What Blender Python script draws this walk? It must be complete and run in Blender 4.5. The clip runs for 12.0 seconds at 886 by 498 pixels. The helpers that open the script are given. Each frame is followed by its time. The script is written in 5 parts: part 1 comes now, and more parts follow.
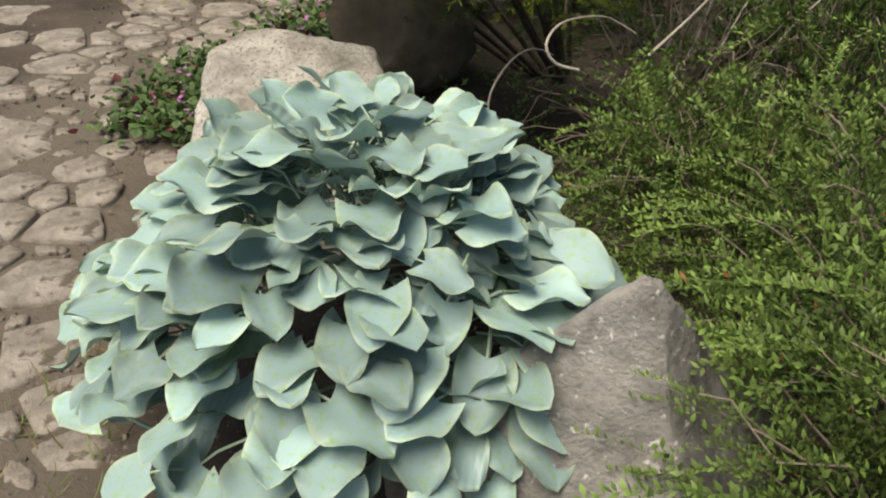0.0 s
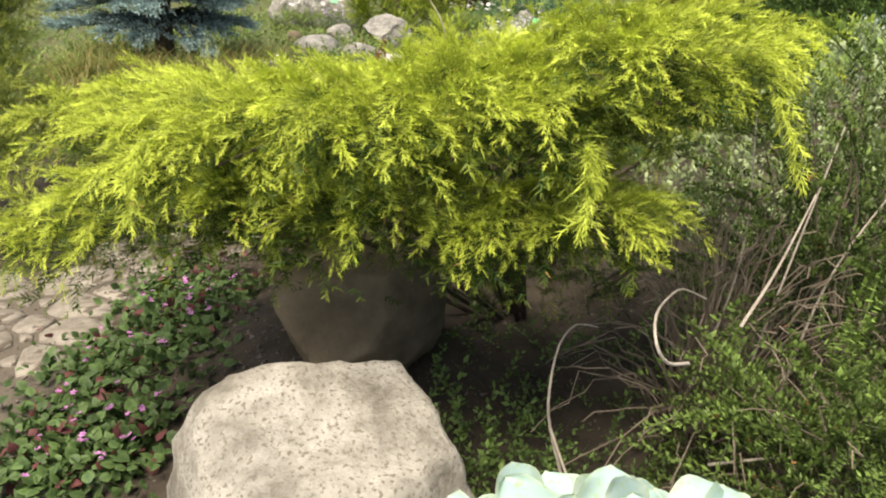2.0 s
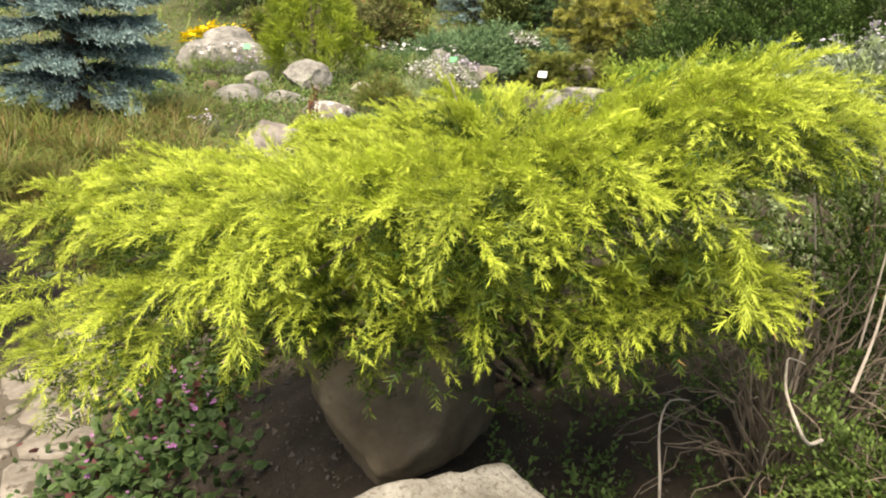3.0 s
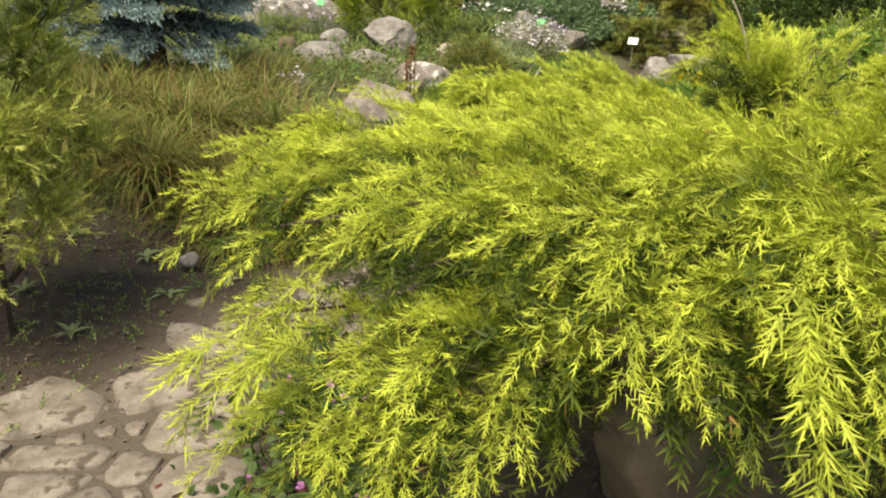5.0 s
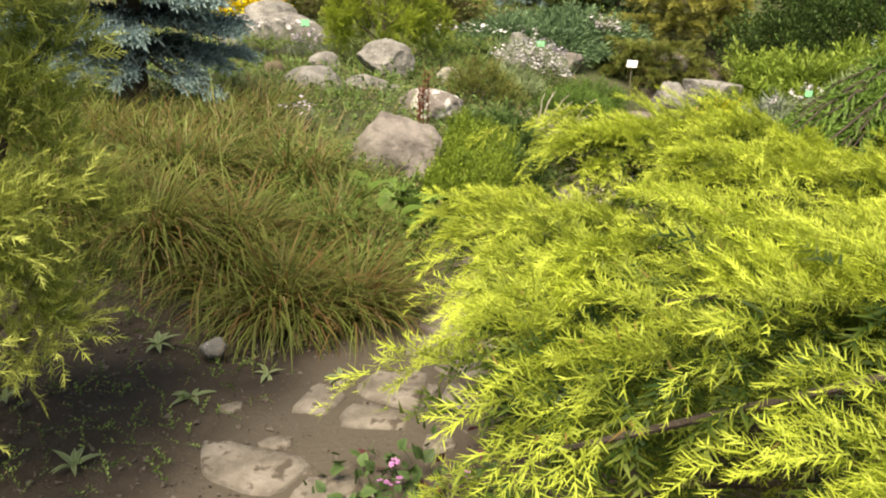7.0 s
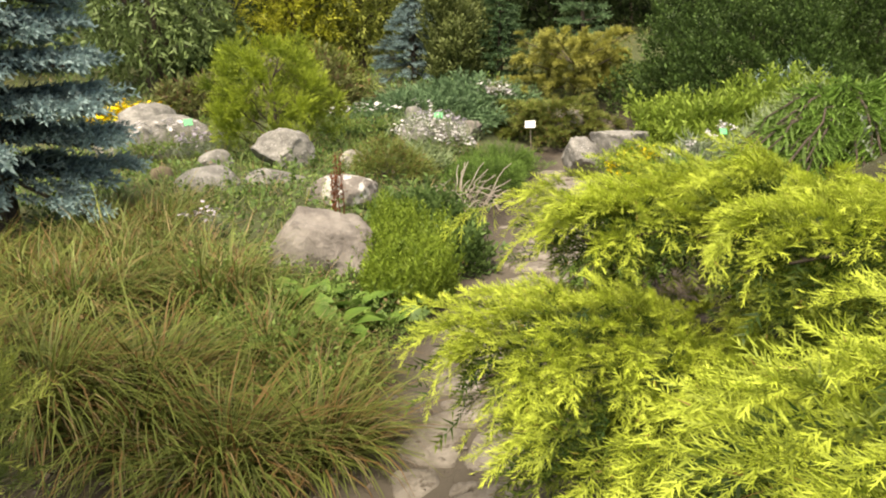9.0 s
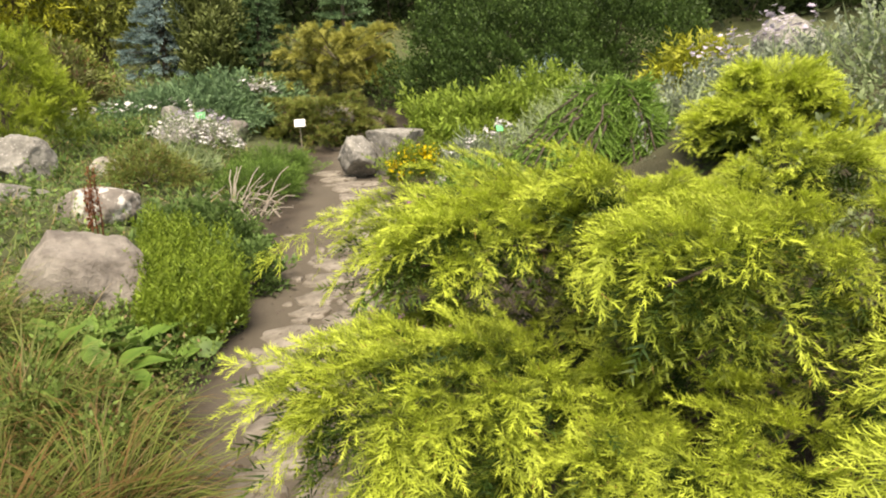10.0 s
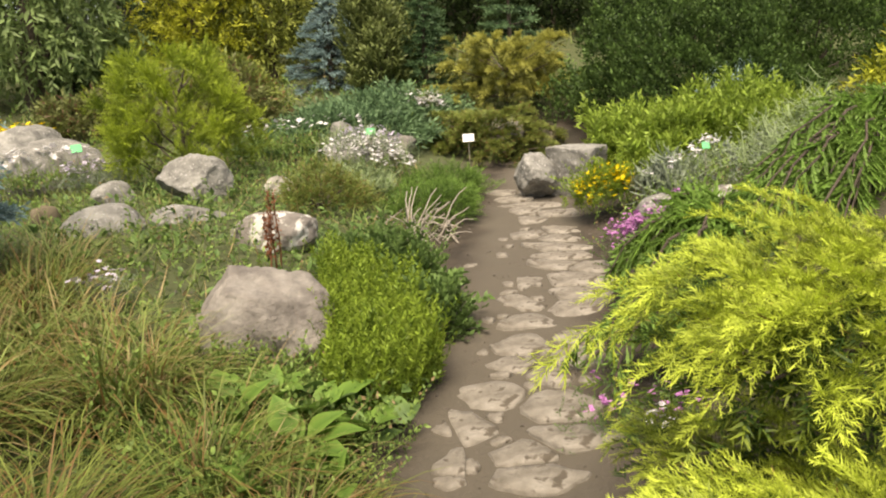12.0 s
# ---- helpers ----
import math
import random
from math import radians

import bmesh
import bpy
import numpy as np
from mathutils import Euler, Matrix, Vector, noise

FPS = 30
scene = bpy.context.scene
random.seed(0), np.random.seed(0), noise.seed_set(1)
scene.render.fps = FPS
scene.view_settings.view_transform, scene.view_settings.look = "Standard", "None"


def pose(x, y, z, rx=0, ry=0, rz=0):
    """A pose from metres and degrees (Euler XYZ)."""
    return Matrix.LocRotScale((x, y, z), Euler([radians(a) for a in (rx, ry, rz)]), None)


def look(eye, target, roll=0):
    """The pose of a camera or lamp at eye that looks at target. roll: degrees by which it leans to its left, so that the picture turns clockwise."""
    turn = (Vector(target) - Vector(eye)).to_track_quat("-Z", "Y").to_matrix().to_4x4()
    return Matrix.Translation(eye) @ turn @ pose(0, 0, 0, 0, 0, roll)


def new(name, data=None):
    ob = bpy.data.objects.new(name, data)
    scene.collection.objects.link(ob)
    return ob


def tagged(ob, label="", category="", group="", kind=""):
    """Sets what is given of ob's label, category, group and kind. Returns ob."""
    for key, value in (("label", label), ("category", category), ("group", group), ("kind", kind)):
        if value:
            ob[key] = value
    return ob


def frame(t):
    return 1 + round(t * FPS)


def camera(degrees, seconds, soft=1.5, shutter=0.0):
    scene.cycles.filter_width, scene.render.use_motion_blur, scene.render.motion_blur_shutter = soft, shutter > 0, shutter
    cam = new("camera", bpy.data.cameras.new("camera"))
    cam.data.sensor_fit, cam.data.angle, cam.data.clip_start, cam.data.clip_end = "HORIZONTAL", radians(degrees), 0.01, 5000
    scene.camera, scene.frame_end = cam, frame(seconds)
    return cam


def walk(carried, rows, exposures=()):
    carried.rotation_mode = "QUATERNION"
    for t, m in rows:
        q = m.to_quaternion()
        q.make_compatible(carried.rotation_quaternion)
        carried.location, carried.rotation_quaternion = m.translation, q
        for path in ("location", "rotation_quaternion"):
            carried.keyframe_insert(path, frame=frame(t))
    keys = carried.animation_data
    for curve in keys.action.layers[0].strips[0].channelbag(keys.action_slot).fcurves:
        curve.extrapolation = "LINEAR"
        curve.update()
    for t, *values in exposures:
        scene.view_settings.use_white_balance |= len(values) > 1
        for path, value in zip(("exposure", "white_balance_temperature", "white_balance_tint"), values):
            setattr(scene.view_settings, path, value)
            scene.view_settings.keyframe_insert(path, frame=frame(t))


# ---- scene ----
cam = camera(58.6, 12.0, soft=2.0)
PATH = [
    (0, (0.211, 0.218, 1.506), (0.074, 1.877, 0.397), 5.3),
    (0.5, (-0.012, 0.319, 1.522), (0.119, 2.017, 0.473), 4.9),
    (1, (-0.213, 0.423, 1.58), (0.081, 2.134, 0.587), 3.1),
    (1.5, (-0.367, 0.691, 1.574), (-0.075, 2.467, 0.703), 0.6),
    (2, (-0.518, 0.869, 1.628), (-0.133, 2.689, 0.893), 2.5),
    (2.5, (-0.735, 1.008, 1.675), (-0.206, 2.814, 0.997), 1.5),
    (2.7, (-0.827, 1.069, 1.701), (-0.229, 2.856, 1.03), 1.2),
    (4.3, (-1.179, 1.634, 1.617), (-0.49, 3.421, 1.041), 0.3),
    (4.5, (-1.253, 1.715, 1.589), (-0.583, 3.488, 0.95), 1.4),
    (5, (-1.348, 2.051, 1.501), (-0.774, 3.825, 0.778), 2.1),
    (5.5, (-1.433, 2.252, 1.478), (-0.881, 4.0, 0.68), 4.0),
    (6, (-1.575, 2.465, 1.459), (-0.905, 4.174, 0.663), 5.3),
    (6.5, (-1.648, 2.664, 1.467), (-0.906, 4.339, 0.665), 4.9),
    (6.7, (-1.6, 2.77, 1.458), (-0.931, 4.509, 0.731), 3.2),
    (8.3, (-1.695, 3.245, 1.453), (-0.854, 4.95, 0.831), -1.9),
    (8.5, (-1.686, 3.313, 1.432), (-0.867, 5.048, 0.867), -3.1),
    (9, (-1.623, 3.486, 1.399), (-0.678, 5.176, 0.899), -3.6),
    (9.5, (-1.561, 3.648, 1.392), (-0.31, 5.118, 0.869), -4.0),
    (10, (-1.555, 3.847, 1.413), (-0.154, 5.167, 0.869), -2.8),
    (10.5, (-1.493, 4.031, 1.408), (-0.194, 5.448, 0.858), -4.2),
    (11, (-1.473, 4.213, 1.438), (-0.292, 5.733, 0.895), -3.8),
    (11.5, (-1.464, 4.364, 1.441), (-0.245, 5.872, 0.948), -4.2),
    (12, (-1.374, 4.508, 1.422), (-0.234, 6.073, 0.922), -4.4),
]
walk(cam, [(t, look(eye, target, roll)) for t, eye, target, roll in PATH], exposures=[(0.0, 0.38, 7050, 11.5), (0.5, 0.28, 7050, 11.5), (1.2, 0.33, 7050, 11.5), (2.4, 1.1, 7400, 11.5), (4.4, 0.58, 7700, 11.5), (6.5, 0.68, 7800, 11.5), (8.5, 0.82, 7700, 11.5), (12.0, 0.72, 7700, 11.5)])

# ---- sky, sun ----
world = bpy.data.worlds.new("sky")
scene.world = world
world.use_nodes = True
wn, wl = world.node_tree.nodes, world.node_tree.links
sky = wn.new("ShaderNodeTexSky")
sky.sky_type, sky.sun_disc = "NISHITA", False
sky.sun_elevation, sky.sun_rotation = radians(64), radians(225)
sky.dust_density, sky.ozone_density = 2.5, 1.0
wl.new(sky.outputs["Color"], wn["Background"].inputs["Color"])
wn["Background"].inputs["Strength"].default_value = 0.11
sun = new("sun", bpy.data.lights.new("sun", "SUN"))
sun.data.energy, sun.data.angle, sun.data.color = 4.3, radians(38), (1.0, 0.95, 0.86)
sun.matrix_world = look((-4.2, -4.2, 12.2), (0, 0, 0))

# ---- materials ----


def mat(name, colours, scale=8.0, rough=0.8, bump=0.3, bump_scale=60.0, spots=None, spot_scale=30.0, spot_cut=0.6, metal=0.0):
    """Two-tone mottled surface with grain, optional darker or lighter specks."""
    m = bpy.data.materials.new(name)
    m.use_nodes = True
    n, l = m.node_tree.nodes, m.node_tree.links
    b = n["Principled BSDF"]
    b.inputs["Roughness"].default_value, b.inputs["Metallic"].default_value = rough, metal
    co = n.new("ShaderNodeTexCoord")
    t1 = n.new("ShaderNodeTexNoise")
    t1.inputs["Scale"].default_value, t1.inputs["Detail"].default_value, t1.inputs["Roughness"].default_value = scale, 8, 0.65
    l.new(co.outputs["Object"], t1.inputs["Vector"])
    ramp = n.new("ShaderNodeValToRGB")
    els = ramp.color_ramp.elements
    for i, c in enumerate(colours):
        p = 0.3 + 0.4 * i / max(1, len(colours) - 1)
        e = els[i] if i < 2 else els.new(p)
        e.position, e.color = p, (*c, 1)
    l.new(t1.outputs["Fac"], ramp.inputs["Fac"])
    col = ramp.outputs["Color"]
    if spots:
        t2 = n.new("ShaderNodeTexNoise")
        t2.inputs["Scale"].default_value, t2.inputs["Detail"].default_value = spot_scale, 6
        l.new(co.outputs["Object"], t2.inputs["Vector"])
        r2 = n.new("ShaderNodeValToRGB")
        r2.color_ramp.elements[0].position, r2.color_ramp.elements[1].position = spot_cut, spot_cut + 0.07
        l.new(t2.outputs["Fac"], r2.inputs["Fac"])
        mx = n.new("ShaderNodeMix")
        mx.data_type = "RGBA"
        l.new(r2.outputs["Color"], mx.inputs["Factor"])
        l.new(col, mx.inputs["A"])
        mx.inputs["B"].default_value = (*spots, 1)
        col = mx.outputs["Result"]
    l.new(col, b.inputs["Base Color"])
    t3 = n.new("ShaderNodeTexNoise")
    t3.inputs["Scale"].default_value, t3.inputs["Detail"].default_value, t3.inputs["Roughness"].default_value = bump_scale, 8, 0.7
    l.new(co.outputs["Object"], t3.inputs["Vector"])
    bp = n.new("ShaderNodeBump")
    bp.inputs["Strength"].default_value, bp.inputs["Distance"].default_value = bump, 0.02
    l.new(t3.outputs["Fac"], bp.inputs["Height"])
    l.new(bp.outputs["Normal"], b.inputs["Normal"])
    return m


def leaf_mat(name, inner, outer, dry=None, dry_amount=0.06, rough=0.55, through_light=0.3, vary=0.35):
    """Foliage: the 'tint' attribute runs from inner to outer colour, for young tips and painted crown shade; varies
    leaf by leaf.
    """
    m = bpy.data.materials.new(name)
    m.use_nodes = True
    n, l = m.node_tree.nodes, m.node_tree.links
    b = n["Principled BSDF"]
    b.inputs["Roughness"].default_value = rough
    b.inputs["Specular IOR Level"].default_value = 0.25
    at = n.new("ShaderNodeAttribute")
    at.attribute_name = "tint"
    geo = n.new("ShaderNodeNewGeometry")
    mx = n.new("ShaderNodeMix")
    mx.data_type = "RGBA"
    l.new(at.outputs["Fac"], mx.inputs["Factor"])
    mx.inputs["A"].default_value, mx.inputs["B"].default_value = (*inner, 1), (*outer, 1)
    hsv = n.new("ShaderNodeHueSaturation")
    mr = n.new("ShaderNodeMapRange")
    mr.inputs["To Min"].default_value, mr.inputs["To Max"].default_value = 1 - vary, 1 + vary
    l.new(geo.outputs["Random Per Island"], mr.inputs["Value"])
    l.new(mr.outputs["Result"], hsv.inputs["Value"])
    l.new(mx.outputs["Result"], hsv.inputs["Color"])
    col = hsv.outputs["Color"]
    if dry:
        lt = n.new("ShaderNodeMath")
        lt.operation = "LESS_THAN"
        lt.inputs[1].default_value = dry_amount
        ml = n.new("ShaderNodeMath")
        ml.operation = "FRACT"
        mm = n.new("ShaderNodeMath")
        mm.operation = "MULTIPLY"
        mm.inputs[1].default_value = 37.7
        l.new(geo.outputs["Random Per Island"], mm.inputs[0])
        l.new(mm.outputs[0], ml.inputs[0])
        l.new(ml.outputs[0], lt.inputs[0])
        m2 = n.new("ShaderNodeMix")
        m2.data_type = "RGBA"
        l.new(lt.outputs[0], m2.inputs["Factor"])
        l.new(col, m2.inputs["A"])
        m2.inputs["B"].default_value = (*dry, 1)
        col = m2.outputs["Result"]
    l.new(col, b.inputs["Base Color"])
    tr = n.new("ShaderNodeBsdfTranslucent")
    l.new(col, tr.inputs["Color"])
    ms = n.new("ShaderNodeMixShader")
    ms.inputs["Fac"].default_value = through_light
    l.new(b.outputs["BSDF"], ms.inputs[1])
    l.new(tr.outputs["BSDF"], ms.inputs[2])
    l.new(ms.outputs["Shader"], n["Material Output"].inputs["Surface"])
    return m


M = {
    "soil": mat("soil", [(0.024, 0.017, 0.011), (0.052, 0.039, 0.026), (0.09, 0.071, 0.05)], 3.0, 0.95, 0.9, 45, (0.2, 0.175, 0.15), 70, 0.66),
    "flag": mat("flagstone", [(0.10, 0.083, 0.062), (0.235, 0.208, 0.17), (0.36, 0.325, 0.275)], 7.0, 0.88, 0.9, 30, (0.105, 0.085, 0.062), 16, 0.58),
    "pale": mat("pale_granite", [(0.15, 0.135, 0.105), (0.41, 0.385, 0.33), (0.65, 0.62, 0.55)], 6.5, 0.85, 1.0, 60, (0.23, 0.205, 0.16), 95, 0.56),
    "grey": mat("grey_granite", [(0.09, 0.086, 0.076), (0.24, 0.23, 0.205), (0.40, 0.385, 0.345)], 7.0, 0.85, 1.0, 30, (0.55, 0.53, 0.5), 55, 0.62),
    "brownrock": mat("brown_rock", [(0.09, 0.07, 0.042), (0.17, 0.135, 0.085), (0.26, 0.21, 0.14)], 4.0, 0.85, 0.5, 30, (0.12, 0.06, 0.035), 5, 0.66),
    "pinkrock": mat("pinkish_rock", [(0.085, 0.07, 0.06), (0.23, 0.205, 0.178), (0.40, 0.365, 0.315)], 4.5, 0.85, 1.0, 28, (0.46, 0.43, 0.39), 18, 0.68),
    "lichen": mat("lichen_rock", [(0.16, 0.14, 0.12), (0.30, 0.27, 0.24)], 6.0, 0.9, 0.8, 40, (0.58, 0.56, 0.51), 12, 0.51),
    "grit": mat("grit", [(0.06, 0.047, 0.036), (0.12, 0.10, 0.08), (0.24, 0.21, 0.18)], 14.0, 0.95, 0.4, 60),
    "rust_stem": mat("rusty_stem", [(0.14, 0.05, 0.025), (0.24, 0.10, 0.05)], 20.0, 0.9, 0.3),
    "bark": mat("bark", [(0.055, 0.04, 0.03), (0.13, 0.10, 0.075)], 20.0, 0.9, 0.8, 60),
    "twig": mat("dry_twig", [(0.12, 0.092, 0.066), (0.25, 0.205, 0.155)], 25.0, 0.85, 0.4, 90),
    "twigpale": mat("pale_twig", [(0.28, 0.24, 0.19), (0.45, 0.40, 0.34)], 25.0, 0.8, 0.4, 90),
    "tagwhite": mat("white_plastic", [(0.75, 0.75, 0.74), (0.82, 0.82, 0.8)], 5.0, 0.5, 0.02),
    "taggreen": mat("green_plastic", [(0.05, 0.42, 0.14), (0.08, 0.5, 0.18)], 5.0, 0.5, 0.02),
    # green inner growth, taken near black to paint shade into the gaps
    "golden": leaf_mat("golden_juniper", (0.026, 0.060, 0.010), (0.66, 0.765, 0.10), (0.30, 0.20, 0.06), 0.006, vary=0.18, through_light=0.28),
    "hosta": None,
    # very dark inner colour stands for shade in the gaps between twigs
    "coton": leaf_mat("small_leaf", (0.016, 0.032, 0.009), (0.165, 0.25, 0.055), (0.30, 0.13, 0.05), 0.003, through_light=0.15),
    "weed": leaf_mat("weed_leaf", (0.065, 0.115, 0.032), (0.17, 0.265, 0.075)),
    "broadleaf": leaf_mat("broad_leaf", (0.07, 0.14, 0.025), (0.20, 0.32, 0.06)),
    "lamium": leaf_mat("lamium_leaf", (0.045, 0.085, 0.03), (0.12, 0.19, 0.06), (0.14, 0.05, 0.05), 0.08),
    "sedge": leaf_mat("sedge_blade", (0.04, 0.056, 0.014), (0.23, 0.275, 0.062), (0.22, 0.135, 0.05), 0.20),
    "grassdry": leaf_mat("tall_grass", (0.13, 0.18, 0.045), (0.31, 0.37, 0.12), (0.38, 0.29, 0.14), 0.25),
    "feather": leaf_mat("feathery_green", (0.08, 0.14, 0.016), (0.29, 0.39, 0.05)),
    "yewgreen": leaf_mat("yellow_green_needles", (0.07, 0.11, 0.02), (0.56, 0.62, 0.15), through_light=0.35),
    "mugo": leaf_mat("bright_conifer", (0.06, 0.105, 0.015), (0.37, 0.46, 0.05)),
    # inner colour near black: the shade between the branches is painted in
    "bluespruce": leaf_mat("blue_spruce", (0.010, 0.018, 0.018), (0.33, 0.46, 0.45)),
    "spruce": leaf_mat("green_spruce", (0.05, 0.10, 0.02), (0.22, 0.36, 0.07)),
    "farspruce": leaf_mat("far_spruce", (0.035, 0.07, 0.03), (0.11, 0.19, 0.08)),
    "pine": leaf_mat("olive_pine", (0.06, 0.085, 0.025), (0.20, 0.24, 0.075)),
    "bluejun": leaf_mat("blue_green_juniper", (0.06, 0.11, 0.05), (0.20, 0.32, 0.15)),
    "oldgold": leaf_mat("old_gold_juniper", (0.14, 0.15, 0.03), (0.52, 0.51, 0.13)),
    "olive": leaf_mat("olive_juniper", (0.085, 0.115, 0.025), (0.30, 0.35, 0.085), (0.25, 0.14, 0.06), 0.1),
    "brownjun": leaf_mat("brown_green_juniper", (0.08, 0.085, 0.03), (0.23, 0.26, 0.085), (0.17, 0.10, 0.06), 0.12),
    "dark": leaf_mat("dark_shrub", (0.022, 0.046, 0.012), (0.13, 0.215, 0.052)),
    "ltjun": leaf_mat("light_juniper", (0.10, 0.17, 0.02), (0.36, 0.47, 0.075)),
    "silver": leaf_mat("silver_herb", (0.14, 0.17, 0.12), (0.34, 0.39, 0.29)),
    "herb": leaf_mat("grey_green_herb", (0.14, 0.19, 0.08), (0.36, 0.44, 0.23)),
    "cover": leaf_mat("low_herbs", (0.09, 0.155, 0.035), (0.27, 0.38, 0.10), (0.28, 0.2, 0.1), 0.07),
    "far": leaf_mat("far_trees", (0.018, 0.032, 0.012), (0.06, 0.092, 0.03)),
    "fargold": leaf_mat("far_golden_tree", (0.15, 0.18, 0.02), (0.58, 0.58, 0.06)),
    "farolive": leaf_mat("far_olive_tree", (0.11, 0.14, 0.03), (0.36, 0.39, 0.08)),
    "willow": leaf_mat("willow", (0.09, 0.14, 0.045), (0.27, 0.36, 0.13)),
    "white": leaf_mat("white_petal", (0.65, 0.6, 0.62), (0.82, 0.8, 0.8), through_light=0.2, vary=0.1),
    "pink": leaf_mat("pink_petal", (0.33, 0.11, 0.30), (0.56, 0.26, 0.52), through_light=0.2),
    "lilac": leaf_mat("lilac_petal", (0.42, 0.36, 0.48), (0.66, 0.60, 0.70), through_light=0.2),
    "yellow": leaf_mat("yellow_petal", (0.62, 0.45, 0.01), (0.82, 0.66, 0.02), through_light=0.2, vary=0.15),
    "straw": leaf_mat("straw_blade", (0.20, 0.13, 0.06), (0.36, 0.27, 0.14)),
    "rust": leaf_mat("rusty_seed", (0.16, 0.05, 0.02), (0.30, 0.11, 0.05)),
}


def hosta_mat():
    m = leaf_mat("hosta_leaf", (0.24, 0.36, 0.36), (0.45, 0.52, 0.32), rough=0.34, through_light=0.14, vary=0.0)
    n, l = m.node_tree.nodes, m.node_tree.links
    b = n["Principled BSDF"]
    src = b.inputs["Base Color"].links[0].from_socket
    co, oi = n.new("ShaderNodeTexCoord"), n.new("ShaderNodeObjectInfo")
    add = n.new("ShaderNodeVectorMath")
    add.operation = "ADD"
    l.new(co.outputs["Object"], add.inputs[0])
    l.new(oi.outputs["Random"], add.inputs[1])
    no = n.new("ShaderNodeTexNoise")
    no.inputs["Scale"].default_value, no.inputs["Detail"].default_value = 9, 6
    l.new(add.outputs[0], no.inputs["Vector"])
    rp = n.new("ShaderNodeValToRGB")
    rp.color_ramp.elements[0].position, rp.color_ramp.elements[1].position = 0.52, 0.74
    l.new(no.outputs["Fac"], rp.inputs["Fac"])
    mx = n.new("ShaderNodeMix")
    mx.data_type = "RGBA"
    l.new(rp.outputs["Color"], mx.inputs["Factor"])
    l.new(src, mx.inputs["A"])
    mx.inputs["B"].default_value = (0.24, 0.36, 0.17, 1)
    hs, mr = n.new("ShaderNodeHueSaturation"), n.new("ShaderNodeMapRange")
    mr.inputs["To Min"].default_value, mr.inputs["To Max"].default_value = 0.62, 1.32
    l.new(oi.outputs["Random"], mr.inputs["Value"])
    l.new(mr.outputs["Result"], hs.inputs["Value"])
    l.new(mx.outputs["Result"], hs.inputs["Color"])
    for sock in (b.inputs["Base Color"], n["Translucent BSDF"].inputs["Color"]):
        l.new(hs.outputs["Color"], sock)
    wv = n.new("ShaderNodeTexWave")
    wv.bands_direction = "X"
    wv.inputs["Scale"].default_value, wv.inputs["Distortion"].default_value = 22, 0.6
    l.new(co.outputs["Object"], wv.inputs["Vector"])
    bp = n.new("ShaderNodeBump")
    bp.inputs["Strength"].default_value, bp.inputs["Distance"].default_value = 0.25, 0.004
    l.new(wv.outputs["Fac"], bp.inputs["Height"])
    l.new(bp.outputs["Normal"], b.inputs["Normal"])
    return m


M["hosta"] = hosta_mat()


def grassy(m, colour, attribute="tint", amount=0.8):
    """Mixes another colour into the soil by an attribute."""
    n, l = m.node_tree.nodes, m.node_tree.links
    b = n["Principled BSDF"]
    src = b.inputs["Base Color"].links[0].from_socket
    at, mx = n.new("ShaderNodeAttribute"), n.new("ShaderNodeMix")
    at.attribute_name, mx.data_type = attribute, "RGBA"
    mu = n.new("ShaderNodeMath")
    mu.operation = "MULTIPLY"
    mu.inputs[1].default_value = amount
    l.new(at.outputs["Fac"], mu.inputs[0])
    l.new(mu.outputs[0], mx.inputs["Factor"])
    l.new(src, mx.inputs["A"])
    mx.inputs["B"].default_value = (*colour, 1)
    l.new(mx.outputs["Result"], b.inputs["Base Color"])


grassy(M["soil"], (0.085, 0.105, 0.035))
grassy(M["soil"], (0.122, 0.103, 0.077), "trodden", 0.85)

# ---- mesh tools ----
rng = np.random.default_rng(7)


def build(name, V, F, material, tint=None, smooth_faces=False):
    V, F = np.asarray(V, dtype=np.float32), np.asarray(F, dtype=np.int32)
    me = bpy.data.meshes.new(name)
    k = F.shape[1]
    me.vertices.add(len(V))
    me.vertices.foreach_set("co", V.ravel())
    me.loops.add(F.size)
    me.loops.foreach_set("vertex_index", F.ravel())
    me.polygons.add(len(F))
    me.polygons.foreach_set("loop_start", np.arange(0, F.size, k, dtype=np.int32))
    me.polygons.foreach_set("loop_total", np.full(len(F), k, dtype=np.int32))
    me.polygons.foreach_set("use_smooth", np.full(len(F), smooth_faces))
    if tint is not None:
        a = me.attributes.new("tint", "FLOAT", "POINT")
        a.data.foreach_set("value", np.clip(np.asarray(tint, dtype=np.float32), 0, 1))
    me.materials.append(material)
    me.update(calc_edges=True)
    return me


def thing(name, label, category, at, group="", kind=""):
    ob = new(name)
    ob.location = at
    ob.empty_display_size = 0.1
    return tagged(ob, label, category, group, kind)


def hang(ob, parent):
    ob.parent = parent
    return ob


def piece(name, parts, material, parent=None, label="", smooth_faces=False):
    """One mesh object from batches (V, F, tint), set under a parent that stands anywhere unturned."""
    V, F, A, base = [], [], [], 0
    for v, f, a in parts:
        V.append(v), F.append(f + base), A.append(a)
        base += len(v)
    V, F, A = np.concatenate(V), np.concatenate(F), np.concatenate(A)
    if parent is not None:
        p, o = parent, np.zeros(3)
        while p is not None:
            o = o + np.array(p.location)
            p = p.parent
        V = V - o
    ob = new(name, build(name, V, F, material, A, smooth_faces))
    if parent is not None:
        ob.parent = parent
    if label:
        ob["label"] = label
    return ob


def unit(v):
    v = np.asarray(v, dtype=float)
    return v / np.maximum(np.linalg.norm(v, axis=-1, keepdims=True), 1e-9)


